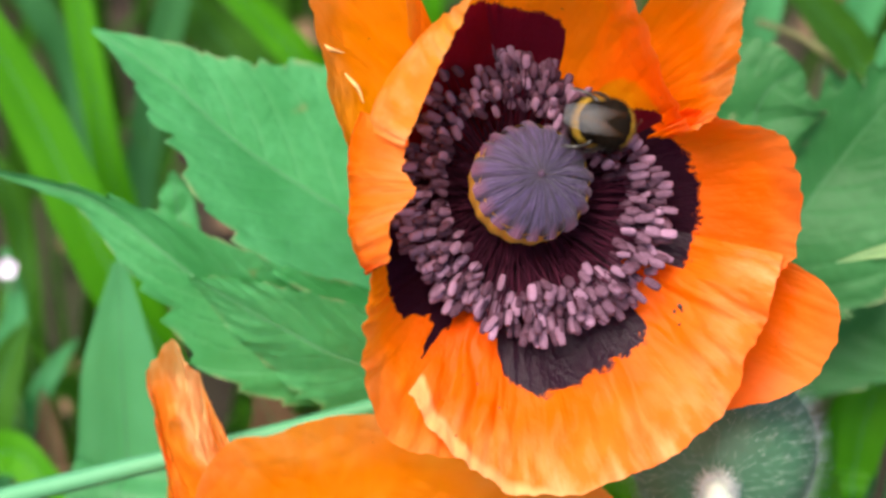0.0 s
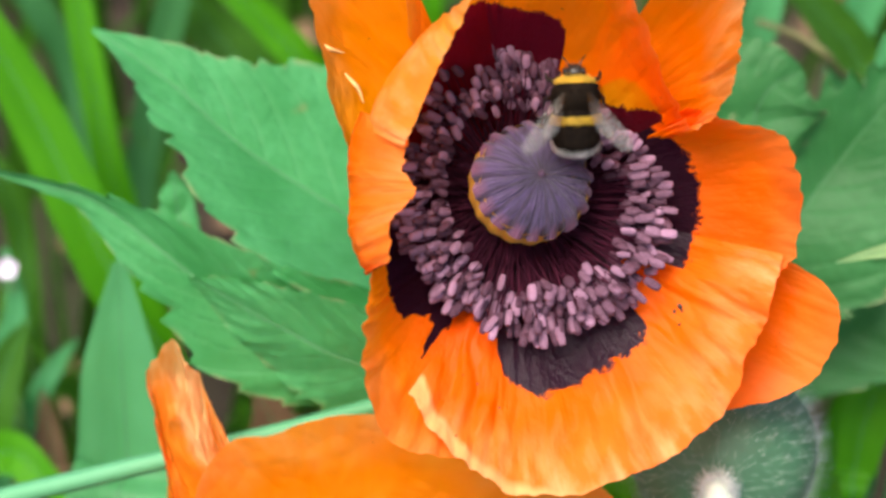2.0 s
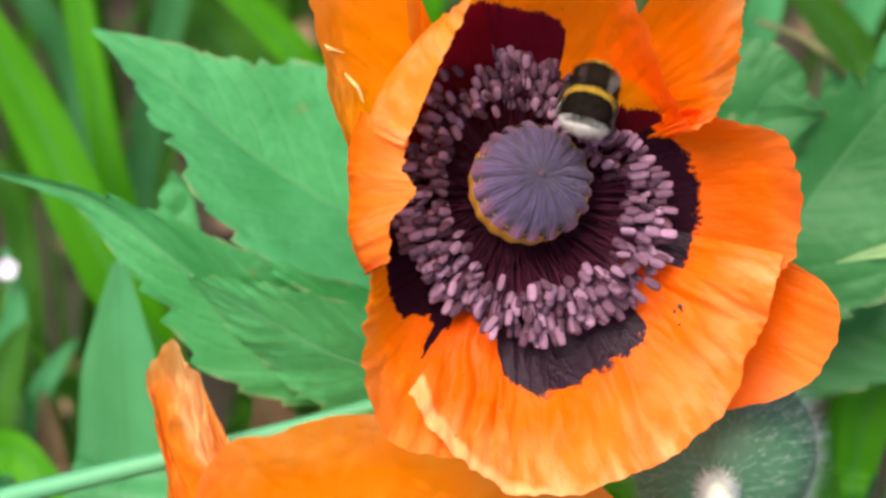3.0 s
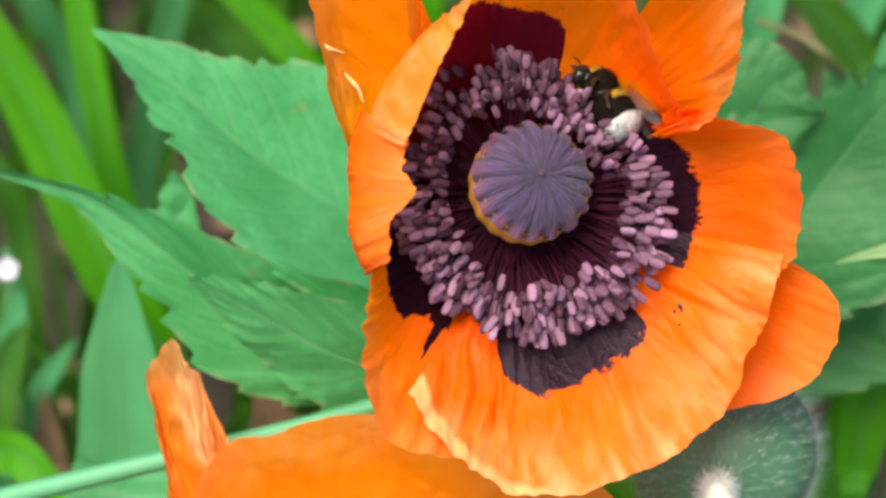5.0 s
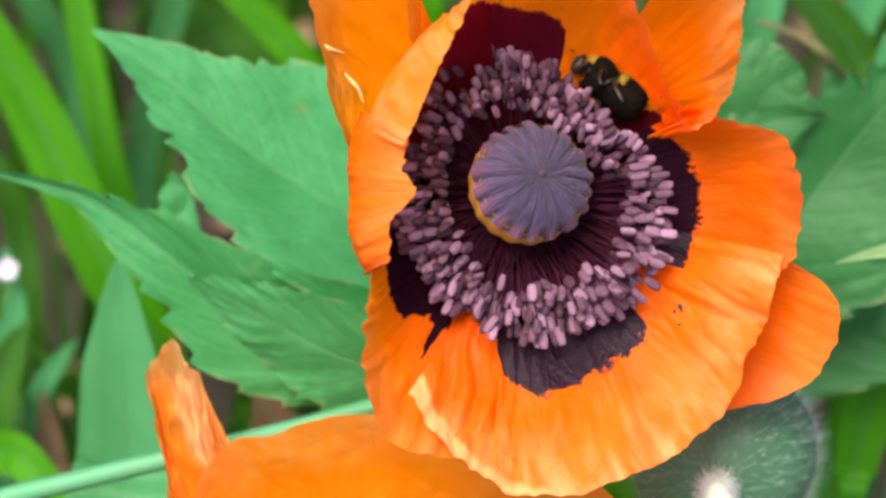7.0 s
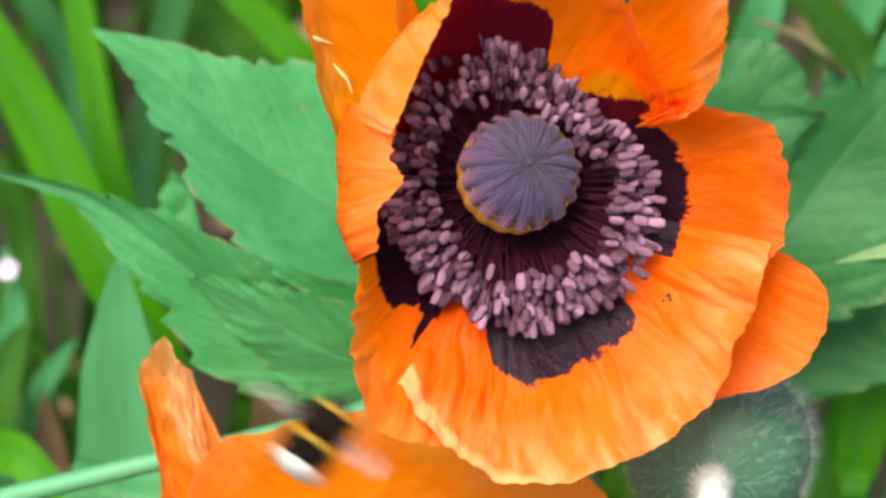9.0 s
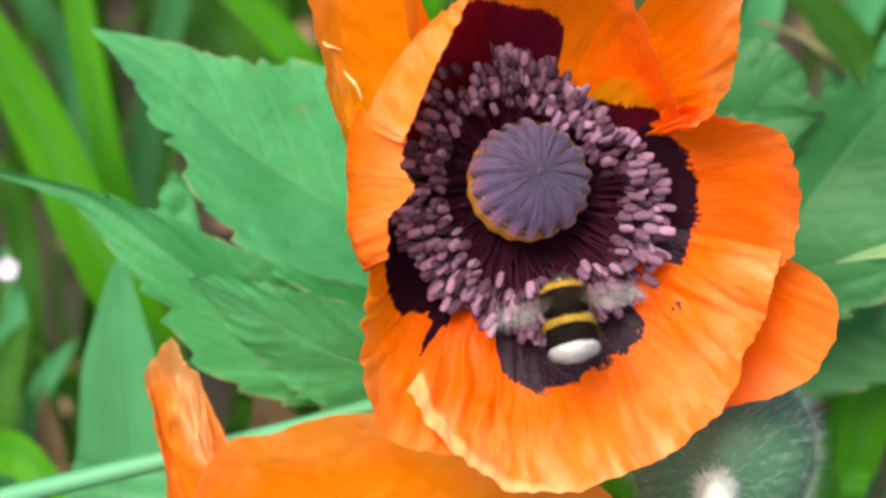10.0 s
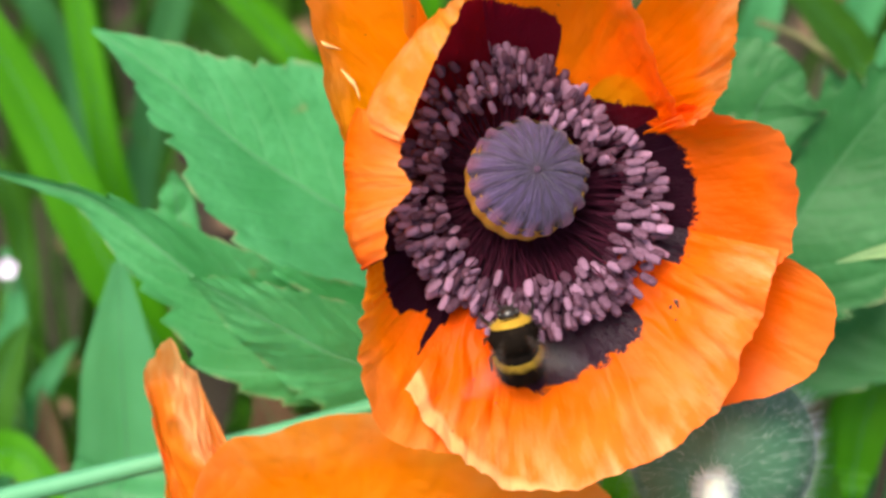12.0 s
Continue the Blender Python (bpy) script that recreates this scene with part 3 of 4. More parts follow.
    # rim, belly, dark mark, grain, creasing, frill, tone, painted highlight streaks, their start
    specs = [
        # lower back petal
        ([(-50, 58.4, 0), (-42, 63.6, 3), (-35, 68.8, 4), (-29, 70.4, 6), (-22, 69.3, 8), (-17, 65.1, 8), (-14, 56.6, 6), (-11, 49.4, 4)],
         [(40, -6), (46, -6), (40, -6)], None, 0.4, 0.35, 0.5, 0.95, 0.08, 0.85),
        # upper petal, behind the stamens
        ([(101.8, 43.4, 36), (98.2, 43.1, 37), (93.6, 43.4, 38), (85.3, 44.6, 38), (74.7, 46, 38), (65.2, 45.5, 37), (55.3, 40.2, 34), (43.6, 36.8, 30), (31.9, 35.2, 25), (25, 34.6, 22)],
         [(36, 0), (40, 0), (40, 0), (36, -2)], [(0, 0.76), (0.2, 0.69), (0.226, 0.67), (0.30, 0.615), (0.361, 0.60), (0.42, 0.575), (0.452, 0.54), (0.47, 0.45), (0.48, 0.32), (0.7, 0.33), (0.78, 0.40), (0.841, 0.50), (0.89, 0.62), (0.95, 0.68), (1, 0.68)], 0.8, 1.1, 0.6, 1.0, 0.35, 0.8),
        # left outer petal, upright
        ([(169.3, 33.6, 8), (156.3, 40.2, 12), (143.4, 49.1, 18), (136.5, 57.3, 22), (128.5, 64.1, 24), (119.5, 61.9, 24), (117.4, 49.6, 22), (125.2, 38.2, 18)],
         [(36, 2), (46, 2), (40, 2)], None, 0.6, 1.0, 0.5, 1.55, 0.4, 0.7),
        # right petal
        ([(-28, 42.7, 8), (-16, 54.1, 15), (-7, 55.0, 20), (4, 53.4, 24), (12, 51.0, 26), (20, 41.1, 25), (27, 36.9, 18)],
         [(36, 1), (40, 1), (32, 1)], [(0, 0.57), (0.08, 0.58), (0.21, 0.552), (0.4, 0.545), (0.577, 0.533), (0.70, 0.56), (0.80, 0.60), (1, 0.62)], 0.5, 0.7, 1.1, 0.78, 0.15, 0.88),
        # upper right petal
        ([(24.2, 35.2, 22), (21.2, 36, 26), (21.9, 39, 30), (27.3, 43.8, 36), (33, 47.1, 40), (39.7, 52.5, 40), (47.5, 57, 40), (56.1, 51.9, 40)],
         [(32, -3), (40, -5), (45, -4)], dark, 0.55, 1.4, 1.3, 1.3, 0.85, 0.72),
        # lower left petal
        ([(-158, 29.7, 32), (-146, 35.1, 28), (-137, 41.5, 26), (-128, 48.5, 24), (-118, 54.1, 22), (-109, 53.9, 20), (-101, 53.7, 15)],
         [(36, 1), (36, 1), (36, 1)], [(0, 0.63), (0.3, 0.63), (0.41, 0.605), (0.445, 0.53), (0.53, 0.48), (0.585, 0.50), (0.60, 0.60), (0.625, 0.61), (0.645, 0.48), (0.76, 0.42), (1, 0.37)], 0.5, 0.9, 0.4, 1.15, 0.3, 0.8),
        # broad lower petal
        ([(-120, 43.7, 14), (-109, 50.0, 20), (-98, 54.6, 23), (-87, 58.6, 24), (-73, 58.8, 24), (-59, 58.0, 22), (-45, 57.6, 20), (-33, 54.4, 18), (-23, 53.3, 18), (-13, 53.3, 16)],
         [(30, 2), (38, 1), (34, 3)], [(0, 0.36), (0.20, 0.36), (0.225, 0.5), (0.256, 0.575), (0.30, 0.60), (0.363, 0.63), (0.42, 0.605), (0.506, 0.585), (0.625, 0.59), (0.66, 0.56), (0.68, 0.40), (0.72, 0.34), (0.85, 0.36), (0.872, 0.59), (1, 0.60)],
         1.1, 2.6, 1.0, 1.12, 0.85, 0.74),
        # left petal with its edge rolled inwards
        ([(153, 24.4, 34), (170, 22.9, 36), (-178, 20.0, 38), (-166, 25.6, 37), (-153, 28.1, 36), (-153, 31.0, 33)],
         [(53, 16), (52.5, 16), (44, 14)], [(0, 0.58), (1, 0.58)], 0.45, 0.75, 0.6, 1.2, 0.45, 0.75),
        # upper left petal, rolled inwards, painted paler where the light passes
        ([(100.8, 40.2, 44), (106.3, 35.9, 44), (115, 31.1, 44), (128.9, 26.4, 42), (155.8, 23.8, 38), (157.9, 24.6, 34)],
         [(44, 22), (47, 21), (52, 20), (49, 18), (44.5, 16)], [(0, 0.66), (1, 0.66)], 0.5, 0.6, 0.35, 1.6, 0.75, 0.5),
    ]
    creases = [[(0.295, 0.918), (0.302, 0.85), (0.327, 0.73)], [(0.262, 0.75), (0.252, 0.69), (0.238, 0.65), (0.215, 0.615)]]
    crumbs = [(0.74, 0.62, 0.5), (0.762, 0.63, 0.7), (0.755, 0.645, 0.45), (0.72, 0.66, 0.35), (0.18, 0.66, 0.35), (0.25, 0.70, 0.3)]
    for k, (edge, belly, blotch, grain, crease, frill, tone, pale, pale_from) in enumerate(specs):
        mat = petal_material("petal_tissue", blotch, grain, sheen=0.32 if k == 6 else 0.05, glow=0.30 if k == 1 else 0.34 if k == 8 else 0.03, tone=tone, lit_rim=k == 6,
                             pale=pale, pale_from=pale_from, backlit=[(0, 0), (0.67, 0), (0.70, 0.45), (0.736, 0.545), (0.803, 0.62), (0.86, 0.655), (0.91, 0.68), (0.94, 0.5), (1, 0.5)] if k == 1 else None)
        petal(root, edge, belly, mat, k + 3, crease, steps=(150, 74) if k == 6 else (104, 56), frill=frill, lip=2.0 if k == 6 else 0,
              folds=creases if k == 2 else (), crumbs=crumbs if k == 6 else ()).matrix_basis = inner
    axis = Matrix.Scale(0.00104, 4) @ Matrix.Translation((-2.3, -1.7, 0)) @ Matrix.Rotation(radians(20), 4, Vector((-0.64, 0.77, 0)))
    build_capsule(root, axis)
    build_stamens(root, (3.6, -0.6), 290, 11)
    build_tuft(root, (3.6, -0.6), 480, 17)
    for ob in root.children:
        if ob.name.split(".")[0] in ("seed_pod", "stamen", "stamen_tuft"):
            ob.matrix_basis = inner @ ob.matrix_basis
    bm = bmesh.new()
    top = inner @ Vector((0, 0, 0.001))
    tube(bm, [Vector((0, 0, 0)), Vector((-0.006, -0.004, 0.13)), top - (FLOWER.to_3x3().normalized() @ Vector((0, 0, 0.05))), top], [0.0042, 0.0036, 0.0032, 0.004], 10, 20)
    part("stem", bm, STEM, root)
    return root


poppy = build_poppy()


# ---- second poppy, mostly out of view ----
def build_low_poppy():
    base = bed((-18, -86.2, -45))
    root_at = Vector((base.x - 0.02, base.y + 0.05, -0.005))
    root = thing("poppy_flower", root_at, "orange poppy lower in the bed, one petal standing rolled", "flower")
    m = Matrix.Translation(base - root_at) @ BED.to_3x3().normalized().to_4x4()
    specs = [
        ([(152.6, 42, 14), (134.7, 49.6, 16), (122.1, 52.7, 16), (111.8, 50.2, 16), (100.1, 50.6, 16), (86.4, 50.8, 16), (70.6, 52.3, 16), (53.8, 54.5, 16), (41.4, 59, 16), (31.1, 63.8, 14), (18.7, 61.3, 12)], [(34, 0), (30, 0), (36, 0)]),
        ([(30, 54, 22), (8, 60, 24), (-20, 62, 26), (-46, 60, 24)], [(40, 0), (40, 0), (40, 0)]),
        ([(-40, 56, 22), (-70, 60, 24), (-100, 60, 24), (-130, 56, 22)], [(40, 0), (40, 0), (40, 0)]),
        ([(-120, 54, 22), (-150, 60, 24), (-180, 60, 24), (-205, 56, 22)], [(40, 0), (40, 0), (40, 0)]),
    ]
    for k, (edge, belly) in enumerate(specs):
        petal(root, edge, belly, PLAIN_PETAL, 40 + k, 0.7, (50, 30)).matrix_basis = m
    # the standing, rolled petal
    tips = [Vector(p) for p in ((-59.6, -57.3, -38), (-61.6, -43, -36), (-62.6, -33, -34), (-63.6, -25.8, -32), (-59.7, -22, -28), (-56.6, -19.6, -26), (-54.6, -24.1, -26), (-52.3, -25.9, -27), (-49.9, -33.4, -30), (-45.6, -43.4, -34))]
    foot = Vector((-33, -80, -45))
    way = root.matrix_world.inverted() @ BED

    def at(a, b):
        e = spline(tips, a)
        mid = foot.lerp(e, 0.55) + Vector((-9 + 2 * a, -8, -10))
        p = foot * (1 - b) ** 2 + mid * 2 * b * (1 - b) + e * b * b
        ridge = max(0, 1 - abs(a - 0.42) * 2.4)
        crush = 0.25 - abs(noise.noise(Vector((a * 9 + b * 3, b * 7, 2)))) + 0.6 * (0.25 - abs(noise.noise(Vector((a * 19, b * 15, 6)))))
        p += Vector((0.9, 0.3, 1.5)) * crush * b
        p.z += b * (8 * ridge + 4.5 * (0.3 - abs(noise.noise(Vector((a * 6, b * 4, 4))))) * 1.6 + 2.0 * (0.25 - abs(noise.noise(Vector((a * 13, b * 9, 9))))))
        p += (e - foot).normalized() * 1.5 * b ** 4 * noise.noise(Vector((a * 22, 2.5, 1)))
        return way @ p

    bm = bmesh.new()
    sheet(bm, 96, 60, at)
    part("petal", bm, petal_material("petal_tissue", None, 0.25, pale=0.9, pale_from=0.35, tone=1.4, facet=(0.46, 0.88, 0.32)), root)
    bm = bmesh.new()
    tube(bm, [Vector((0, 0, 0)), Vector((0, -0.004, base.z * 0.5)), base - root_at], [0.004, 0.0035, 0.004], 8, 14)
    part("stem", bm, STEM, root)
    return root


low_poppy = build_low_poppy()


# ---- hairy bud ----
def build_bud():
    middle = bed((60.4, -43.6, -28))
    root_at = Vector((middle.x + 0.005, middle.y - 0.02, -0.005))
    root = thing("poppy_bud", root_at, "closed green poppy bud covered in white bristles", "flower bud")
    rng = np.random.default_rng(5)
    size = (0.0200, 0.0200, 0.0190)
    c = middle - root_at
    bm = bmesh.new()
    ball(bm, c, size, None, 24, 36)
    for v in bm.verts:
        v.co += (v.co - c).normalized() * 0.0006 * noise.noise(v.co * 120)
    skin = part("bud_body", bm, BUD, root)
    toward = (BED.to_3x3() @ Vector((-0.18, -0.27, 0.95))).normalized()
    foot = c + Vector((toward[i] * size[i] for i in range(3)))
    bm = bmesh.new()
    for p, nrm in on_ball(c, size, 3200, rng):
        spikes(bm, [(p, nrm)], 0.0048 - 0.0030 * max(0, nrm.dot(toward)), 0.000024, (p - foot).normalized() * 0.65, rng, 0.28)
    tagged(part("bristle", bm, BRISTLE, skin, "fine white bristles"), kind="stuff")
    down = BED.to_3x3().normalized() @ Vector((0.02, -1, 0.25))
    line = [Vector((0, 0, 0)), Vector((0.004, -0.018, c.z * 0.45)), foot + down * 0.03, foot + down * 0.012 + toward * 0.004, foot - toward * 0.002]
    bm = bmesh.new()
    tube(bm, line, [0.003, 0.003, 0.0032, 0.0033, 0.0032], 10, 24)
    stem = part("stem", bm, DOWNY, root)
    bm = bmesh.new()
    for k in range(2400):
        t = rng.uniform(0.45, 1)
        p = spline(line, t)
        w = (spline(line, min(1, t + 0.02)) - spline(line, t - 0.02)).normalized()
        s = w.orthogonal().normalized()
        q = rng.uniform(0, math.tau)
        nrm = s * math.cos(q) + w.cross(s) * math.sin(q)
        spikes(bm, [(p + nrm * 0.0030, nrm)], 0.0030, 0.00010, w * 0.5, rng)
    for k in range(200):
        q = rng.uniform(0, math.tau)
        s = toward.orthogonal().normalized()
        nrm = s * math.cos(q) + toward.cross(s) * math.sin(q)
        spikes(bm, [(foot + nrm * 0.0030 + toward * rng.uniform(0, 0.003), nrm)], 0.0034, 0.00008, toward * 0.3, rng, 0.3)
    tagged(part("bristle", bm, BRISTLE, stem, "dense white bristles"), kind="stuff")
    return root


bud = build_bud()


# ---- leaves ----
def toothed(parent, spine, widths, material, teeth, depth, fold, seed, lift=(0, 0, 1), steps=(24, 150), twist=0.0):
    """A leaf along a curve (base to tip) in the working frame: widths are half widths, teeth cut its edge."""
    pts = [Vector(p) for p in spine]
    up = Vector(lift)
    way = parent.matrix_world.inverted() @ BED

    def at(a, b):
        p = spline(pts, b)
        d = (spline(pts, min(1, b + 0.02)) - spline(pts, max(0, b - 0.02))).normalized()
        side = d.cross(up).normalized()
        side = Matrix.Rotation(twist * (b - 0.5), 3, d) @ side
        nrm = side.cross(d)
        r = a * 2 - 1
        saw = (b * teeth + 0.13 * noise.noise(Vector((b * teeth * 0.7, seed, 0 if r > 0 else 5)))) % 1.0
        uneven = 1.5 * max(0.22, 0.25 + noise.noise(Vector((b * 5 + 3, seed, r * 0.5))))
        cut = 1 - depth * (0.75 if r > 0 else 1.1) * uneven * (1 - saw) * (0.75 + 1.1 * noise.noise(Vector((b * 9, seed + 7, r))))
        half = value(widths, b) * (1 + (cut - 1) * abs(r) ** 3)
        q = p + side * half * r * math.cos(fold) + nrm * half * abs(r) * math.sin(fold)
        q += nrm * (1.8 * noise.noise(Vector((b * 4, a * 2, seed))) + (1.1 if material is SHADE_LEAF else 0.8) * noise.noise(Vector((b * 16 - abs(r) * 4, abs(r) * 2, seed))) * abs(r))
        q += d * half * 0.35 * abs(r) ** 2
        return way @ q

    bm = bmesh.new()
    sheet(bm, steps[0], steps[1], at)
    leaf = part("leaf", bm, material, parent)
    bm = bmesh.new()
    tube(bm, [at(0.5, q) + BED.to_3x3() @ Vector((0, 0, 0.1)) for q in np.linspace(0, 0.97, 14)], [0.0005, 0.0003, 0.0002, 0.0001], 6, 40)
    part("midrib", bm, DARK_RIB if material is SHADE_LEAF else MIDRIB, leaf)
    return leaf


def stalk_to(parent, p, root, r, material):
    bm = bmesh.new()
    inv = parent.matrix_world.inverted()
    a, b = inv @ bed(p), inv @ root
    mid = a.lerp(b, 0.5) + Vector((0, 0.015, 0.01))
    tube(bm, [b, mid, a], [r * 1.3, r, r * 0.8], 7, 10)
    return part("leaf_stalk", bm, material, parent)


def build_foliage():
    plant = thing("poppy_plant", (0.03, 0.16, -0.005), "clump of toothed green poppy leaves behind the flower", "plant")
    root = plant.matrix_world.translation.copy()
    specs = [
        ([(-5.9, -5.2, -85), (-30.9, 13.3, -75), (-50.9, 27.3, -70), (-65.9, 40.5, -68), (-80.7, 50.7, -68)], (36, 31, 18, 8, 0.5), POPPY_LEAF, 11, 0.26, 0.22, (0.25, 0.55, 0.8)),
        ([(10, -36.8, -75), (-18.7, -23.9, -66), (-43.1, -15.3, -62), (-62.4, -1.8, -62), (-81.8, 11.5, -62), (-103.7, 18.2, -62)], (15, 20, 18.5, 11, 3.5, 0.6), LOW_LEAF, 12, 0.26, 0.18, (-0.3, -0.45, 0.85)),
        ([(-3.1, -33.2, -57), (-23.6, -24.2, -56), (-40.2, -15.2, -58), (-58.1, -6.5, -60)], (21, 17, 10, 0.5), LOW_LEAF, 9, 0.22, 0.08, (-0.35, -0.55, 0.75)),
        ([(-62.4, -4, -100), (-64.1, 5.6, -100), (-64.9, 12.5, -100), (-65.9, 18.7, -100)], (5, 5, 4, 0.6), POPPY_LEAF, 6, 0.2, 0.2, (0, 0, 1)),
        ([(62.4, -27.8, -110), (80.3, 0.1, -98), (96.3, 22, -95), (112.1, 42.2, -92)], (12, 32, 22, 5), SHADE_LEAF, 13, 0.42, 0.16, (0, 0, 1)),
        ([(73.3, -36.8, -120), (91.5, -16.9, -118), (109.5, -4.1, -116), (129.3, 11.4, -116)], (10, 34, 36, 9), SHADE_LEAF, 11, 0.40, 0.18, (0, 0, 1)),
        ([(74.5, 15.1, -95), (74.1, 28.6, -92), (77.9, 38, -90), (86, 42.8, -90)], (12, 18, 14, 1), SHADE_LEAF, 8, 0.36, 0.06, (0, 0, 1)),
    ]
    for k, (spine, widths, mat, teeth, depth, fold, lift) in enumerate(specs):
        toothed(plant, spine, widths, mat, teeth, depth, fold, k * 3.7, lift)
        stalk_to(plant, spine[0], root, 0.002, STEM)


build_foliage()


def ribbon(bm, line, half, fold=0.3, steps=16, lean=None):
    """A keeled blade along a curve; half: half widths."""
    lean = lean or Vector((0.0, -0.6, 0.75))

    def at(a, b):
        p = spline(line, b)
        d = (spline(line, min(1, b + 0.03)) - spline(line, max(0, b - 0.03))).normalized()
        side = d.cross(lean).normalized()
        nrm = side.cross(d)
        w = value(half, b)
        r = a * 2 - 1
        return p + side * w * r + nrm * w * fold * abs(r)

    sheet(bm, 4, steps, at)


def build_blade(name, points, half, material, label, fold=0.3):
    """A blade of its own, through places in the working frame, from a root in the ground to its tip."""
    line = [bed(p) for p in points]
    root = line[0].copy()
    root.z = -0.008
    root.y += 0.02
    line = [Vector((0, 0, 0))] + [p - root for p in line]
    bm = bmesh.new()
    ribbon(bm, line, [h * 0.001 for h in half], fold, 30)
    ob = part(name, bm, material)
    ob.matrix_world = Matrix.Translation(root)
    bm = bmesh.new()
    tube(bm, line, [max(half) * 0.00004, max(half) * 0.00003, max(half) * 0.00002, 0.0001], 6, 30)
    part("midrib", bm, MIDRIB, ob)
    return tagged(ob, label, "leaf blade", "tall blades in the bed")


def build_blades():
    sword = "long upright sword-shaped green leaf blade"
    wide = "broad blue-green leaf blade with a pointed tip"
    build_blade("leaf_blade", [(-82.1, -79.2, -130), (-79.4, -53.8, -120), (-79.5, -27.8, -110), (-79.3, -2.9, -105)], (10, 12.5, 12.5, 9.5, 1.6), GLAUCOUS, wide)
    # bright blades, high on the slope
    build_blade("leaf_blade", [(-79.5, -44.4, -250), (-96.3, -6.4, -215), (-114.3, 36.2, -200), (-128.5, 63.3, -190), (-137.6, 82, -188)], (4, 5, 8.5, 8, 6, 4), BRIGHT, sword)
    build_blade("leaf_blade", [(-89.1, -28.7, -290), (-99.2, 19, -250), (-105.2, 52.6, -240), (-109, 77.4, -235), (-111.1, 93.9, -232)], (4, 5.0, 4.8, 4.6, 4.4, 3), BRIGHT, sword)
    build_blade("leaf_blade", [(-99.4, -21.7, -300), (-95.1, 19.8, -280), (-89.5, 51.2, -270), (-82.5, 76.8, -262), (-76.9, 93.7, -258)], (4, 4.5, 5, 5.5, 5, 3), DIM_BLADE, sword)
    build_blade("leaf_blade", [(-15.2, 3.8, -290), (-38.1, 49.5, -245), (-51.1, 65.8, -236), (-64.1, 78.6, -230), (-75.3, 91.4, -226)], (4, 5, 5.5, 5, 4.5, 3), BRIGHT, sword)
    build_blade("leaf_blade", [(-48.8, 11.3, -310), (-62.1, 54.3, -290), (-73.3, 70.1, -285), (-80.9, 82.1, -280)], (6, 9, 10, 8, 3), GRASS, sword)
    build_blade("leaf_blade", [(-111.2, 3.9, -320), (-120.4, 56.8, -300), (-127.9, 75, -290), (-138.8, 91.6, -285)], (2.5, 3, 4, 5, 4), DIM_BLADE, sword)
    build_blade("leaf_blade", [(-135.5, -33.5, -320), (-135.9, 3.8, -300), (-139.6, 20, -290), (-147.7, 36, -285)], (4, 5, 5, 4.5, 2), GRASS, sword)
    build_blade("leaf_blade", [(137, -51.1, -200), (122.1, -15.2, -170), (115.4, 21.3, -160), (120, 56.7, -150)], (7, 9, 9, 8, 4), GLAUCOUS, sword)
    build_blade("leaf_blade", [(102, -88.2, -190), (106.7, -55, -170), (114.2, -33.1, -160), (127.4, -11.8, -150)], (5, 6, 6, 5, 3), BRIGHT, sword)
    build_blade("leaf_blade", [(87.8, 23.5, -230), (87.8, 53.7, -210), (90.6, 67.4, -200), (95.5, 84.4, -195)], (5, 6, 6, 5.5, 3), GLAUCOUS, sword)
    build_blade("leaf_blade", [(138.1, 24.2, -250), (122.8, 55.2, -230), (109.6, 69.3, -220), (97.4, 81.9, -215)], (5, 6.5, 6.5, 6, 3), GRASS, sword)
    build_blade("leaf_blade", [(119.1, 31.4, -260), (121.1, 59.4, -240), (126.1, 75.3, -230), (135.2, 89.7, -225)], (5, 6, 6, 5.5, 3), GLAUCOUS, sword)
    build_blade("leaf_blade", [(-133.2, -72.5, -190), (-118.7, -55, -170), (-106.4, -61.8, -160), (-94.4, -68.3, -150)], (5, 6, 6, 5, 1), BRIGHT, sword)
    build_blade("leaf_blade", [(-132.6, -77.6, -240), (-117.5, -45.3, -210), (-109.5, -32.1, -205), (-103.4, -25.5, -200)], (4, 4, 3.5, 2.5, 0.3), GLAUCOUS, sword)
    build_blade("leaf_blade", [(-142.5, -63.2, -230), (-131.4, -34.2, -215), (-124.8, -41.8, -205), (-117.5, -55.9, -200)], (5, 7, 7, 5, 1), GRASS, sword)
    build_blade("leaf_blade", [(-2.4, 27.2, -240), (-4.8, 59.4, -220), (-5.2, 71.6, -210), (-3.5, 85.6, -205)], (5, 6, 6, 5, 3), BRIGHT, sword)
    build_blade("leaf_blade", [(127.6, -23.4, -70), (108.1, 0.1, -50), (97.3, -0.6, -46), (86.7, -3, -44)], (2.0, 2.2, 2.0, 1.5, 0.2), PALE_BLADE, "narrow pale green leaf blade bending over")
    build_blade("leaf_blade", [(38.6, -79.5, -110), (41.0, -62.6, -95), (42.6, -54.8, -92), (44.5, -47.3, -92)], (3, 4, 4.5, 4, 2), BRIGHT, sword)
    build_blade("leaf_blade", [(106.6, -78.4, -160), (107.4, -57.4, -145), (110.4, -40.7, -138), (118, -23, -132)], (1, 1.5, 5.5, 7, 3), BRIGHT, sword)
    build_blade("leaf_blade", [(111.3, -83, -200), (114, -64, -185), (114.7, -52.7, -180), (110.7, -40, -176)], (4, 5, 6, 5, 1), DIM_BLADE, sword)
    build_blade("leaf_blade", [(-135.5, -52.5, -220), (-124.7, -28.8, -205), (-120.9, -15.8, -200), (-123.4, 0.2, -196)], (3, 4, 4, 3, 1), GLAUCOUS, sword)
    withered = "withered brown leaf blade standing among the grass"
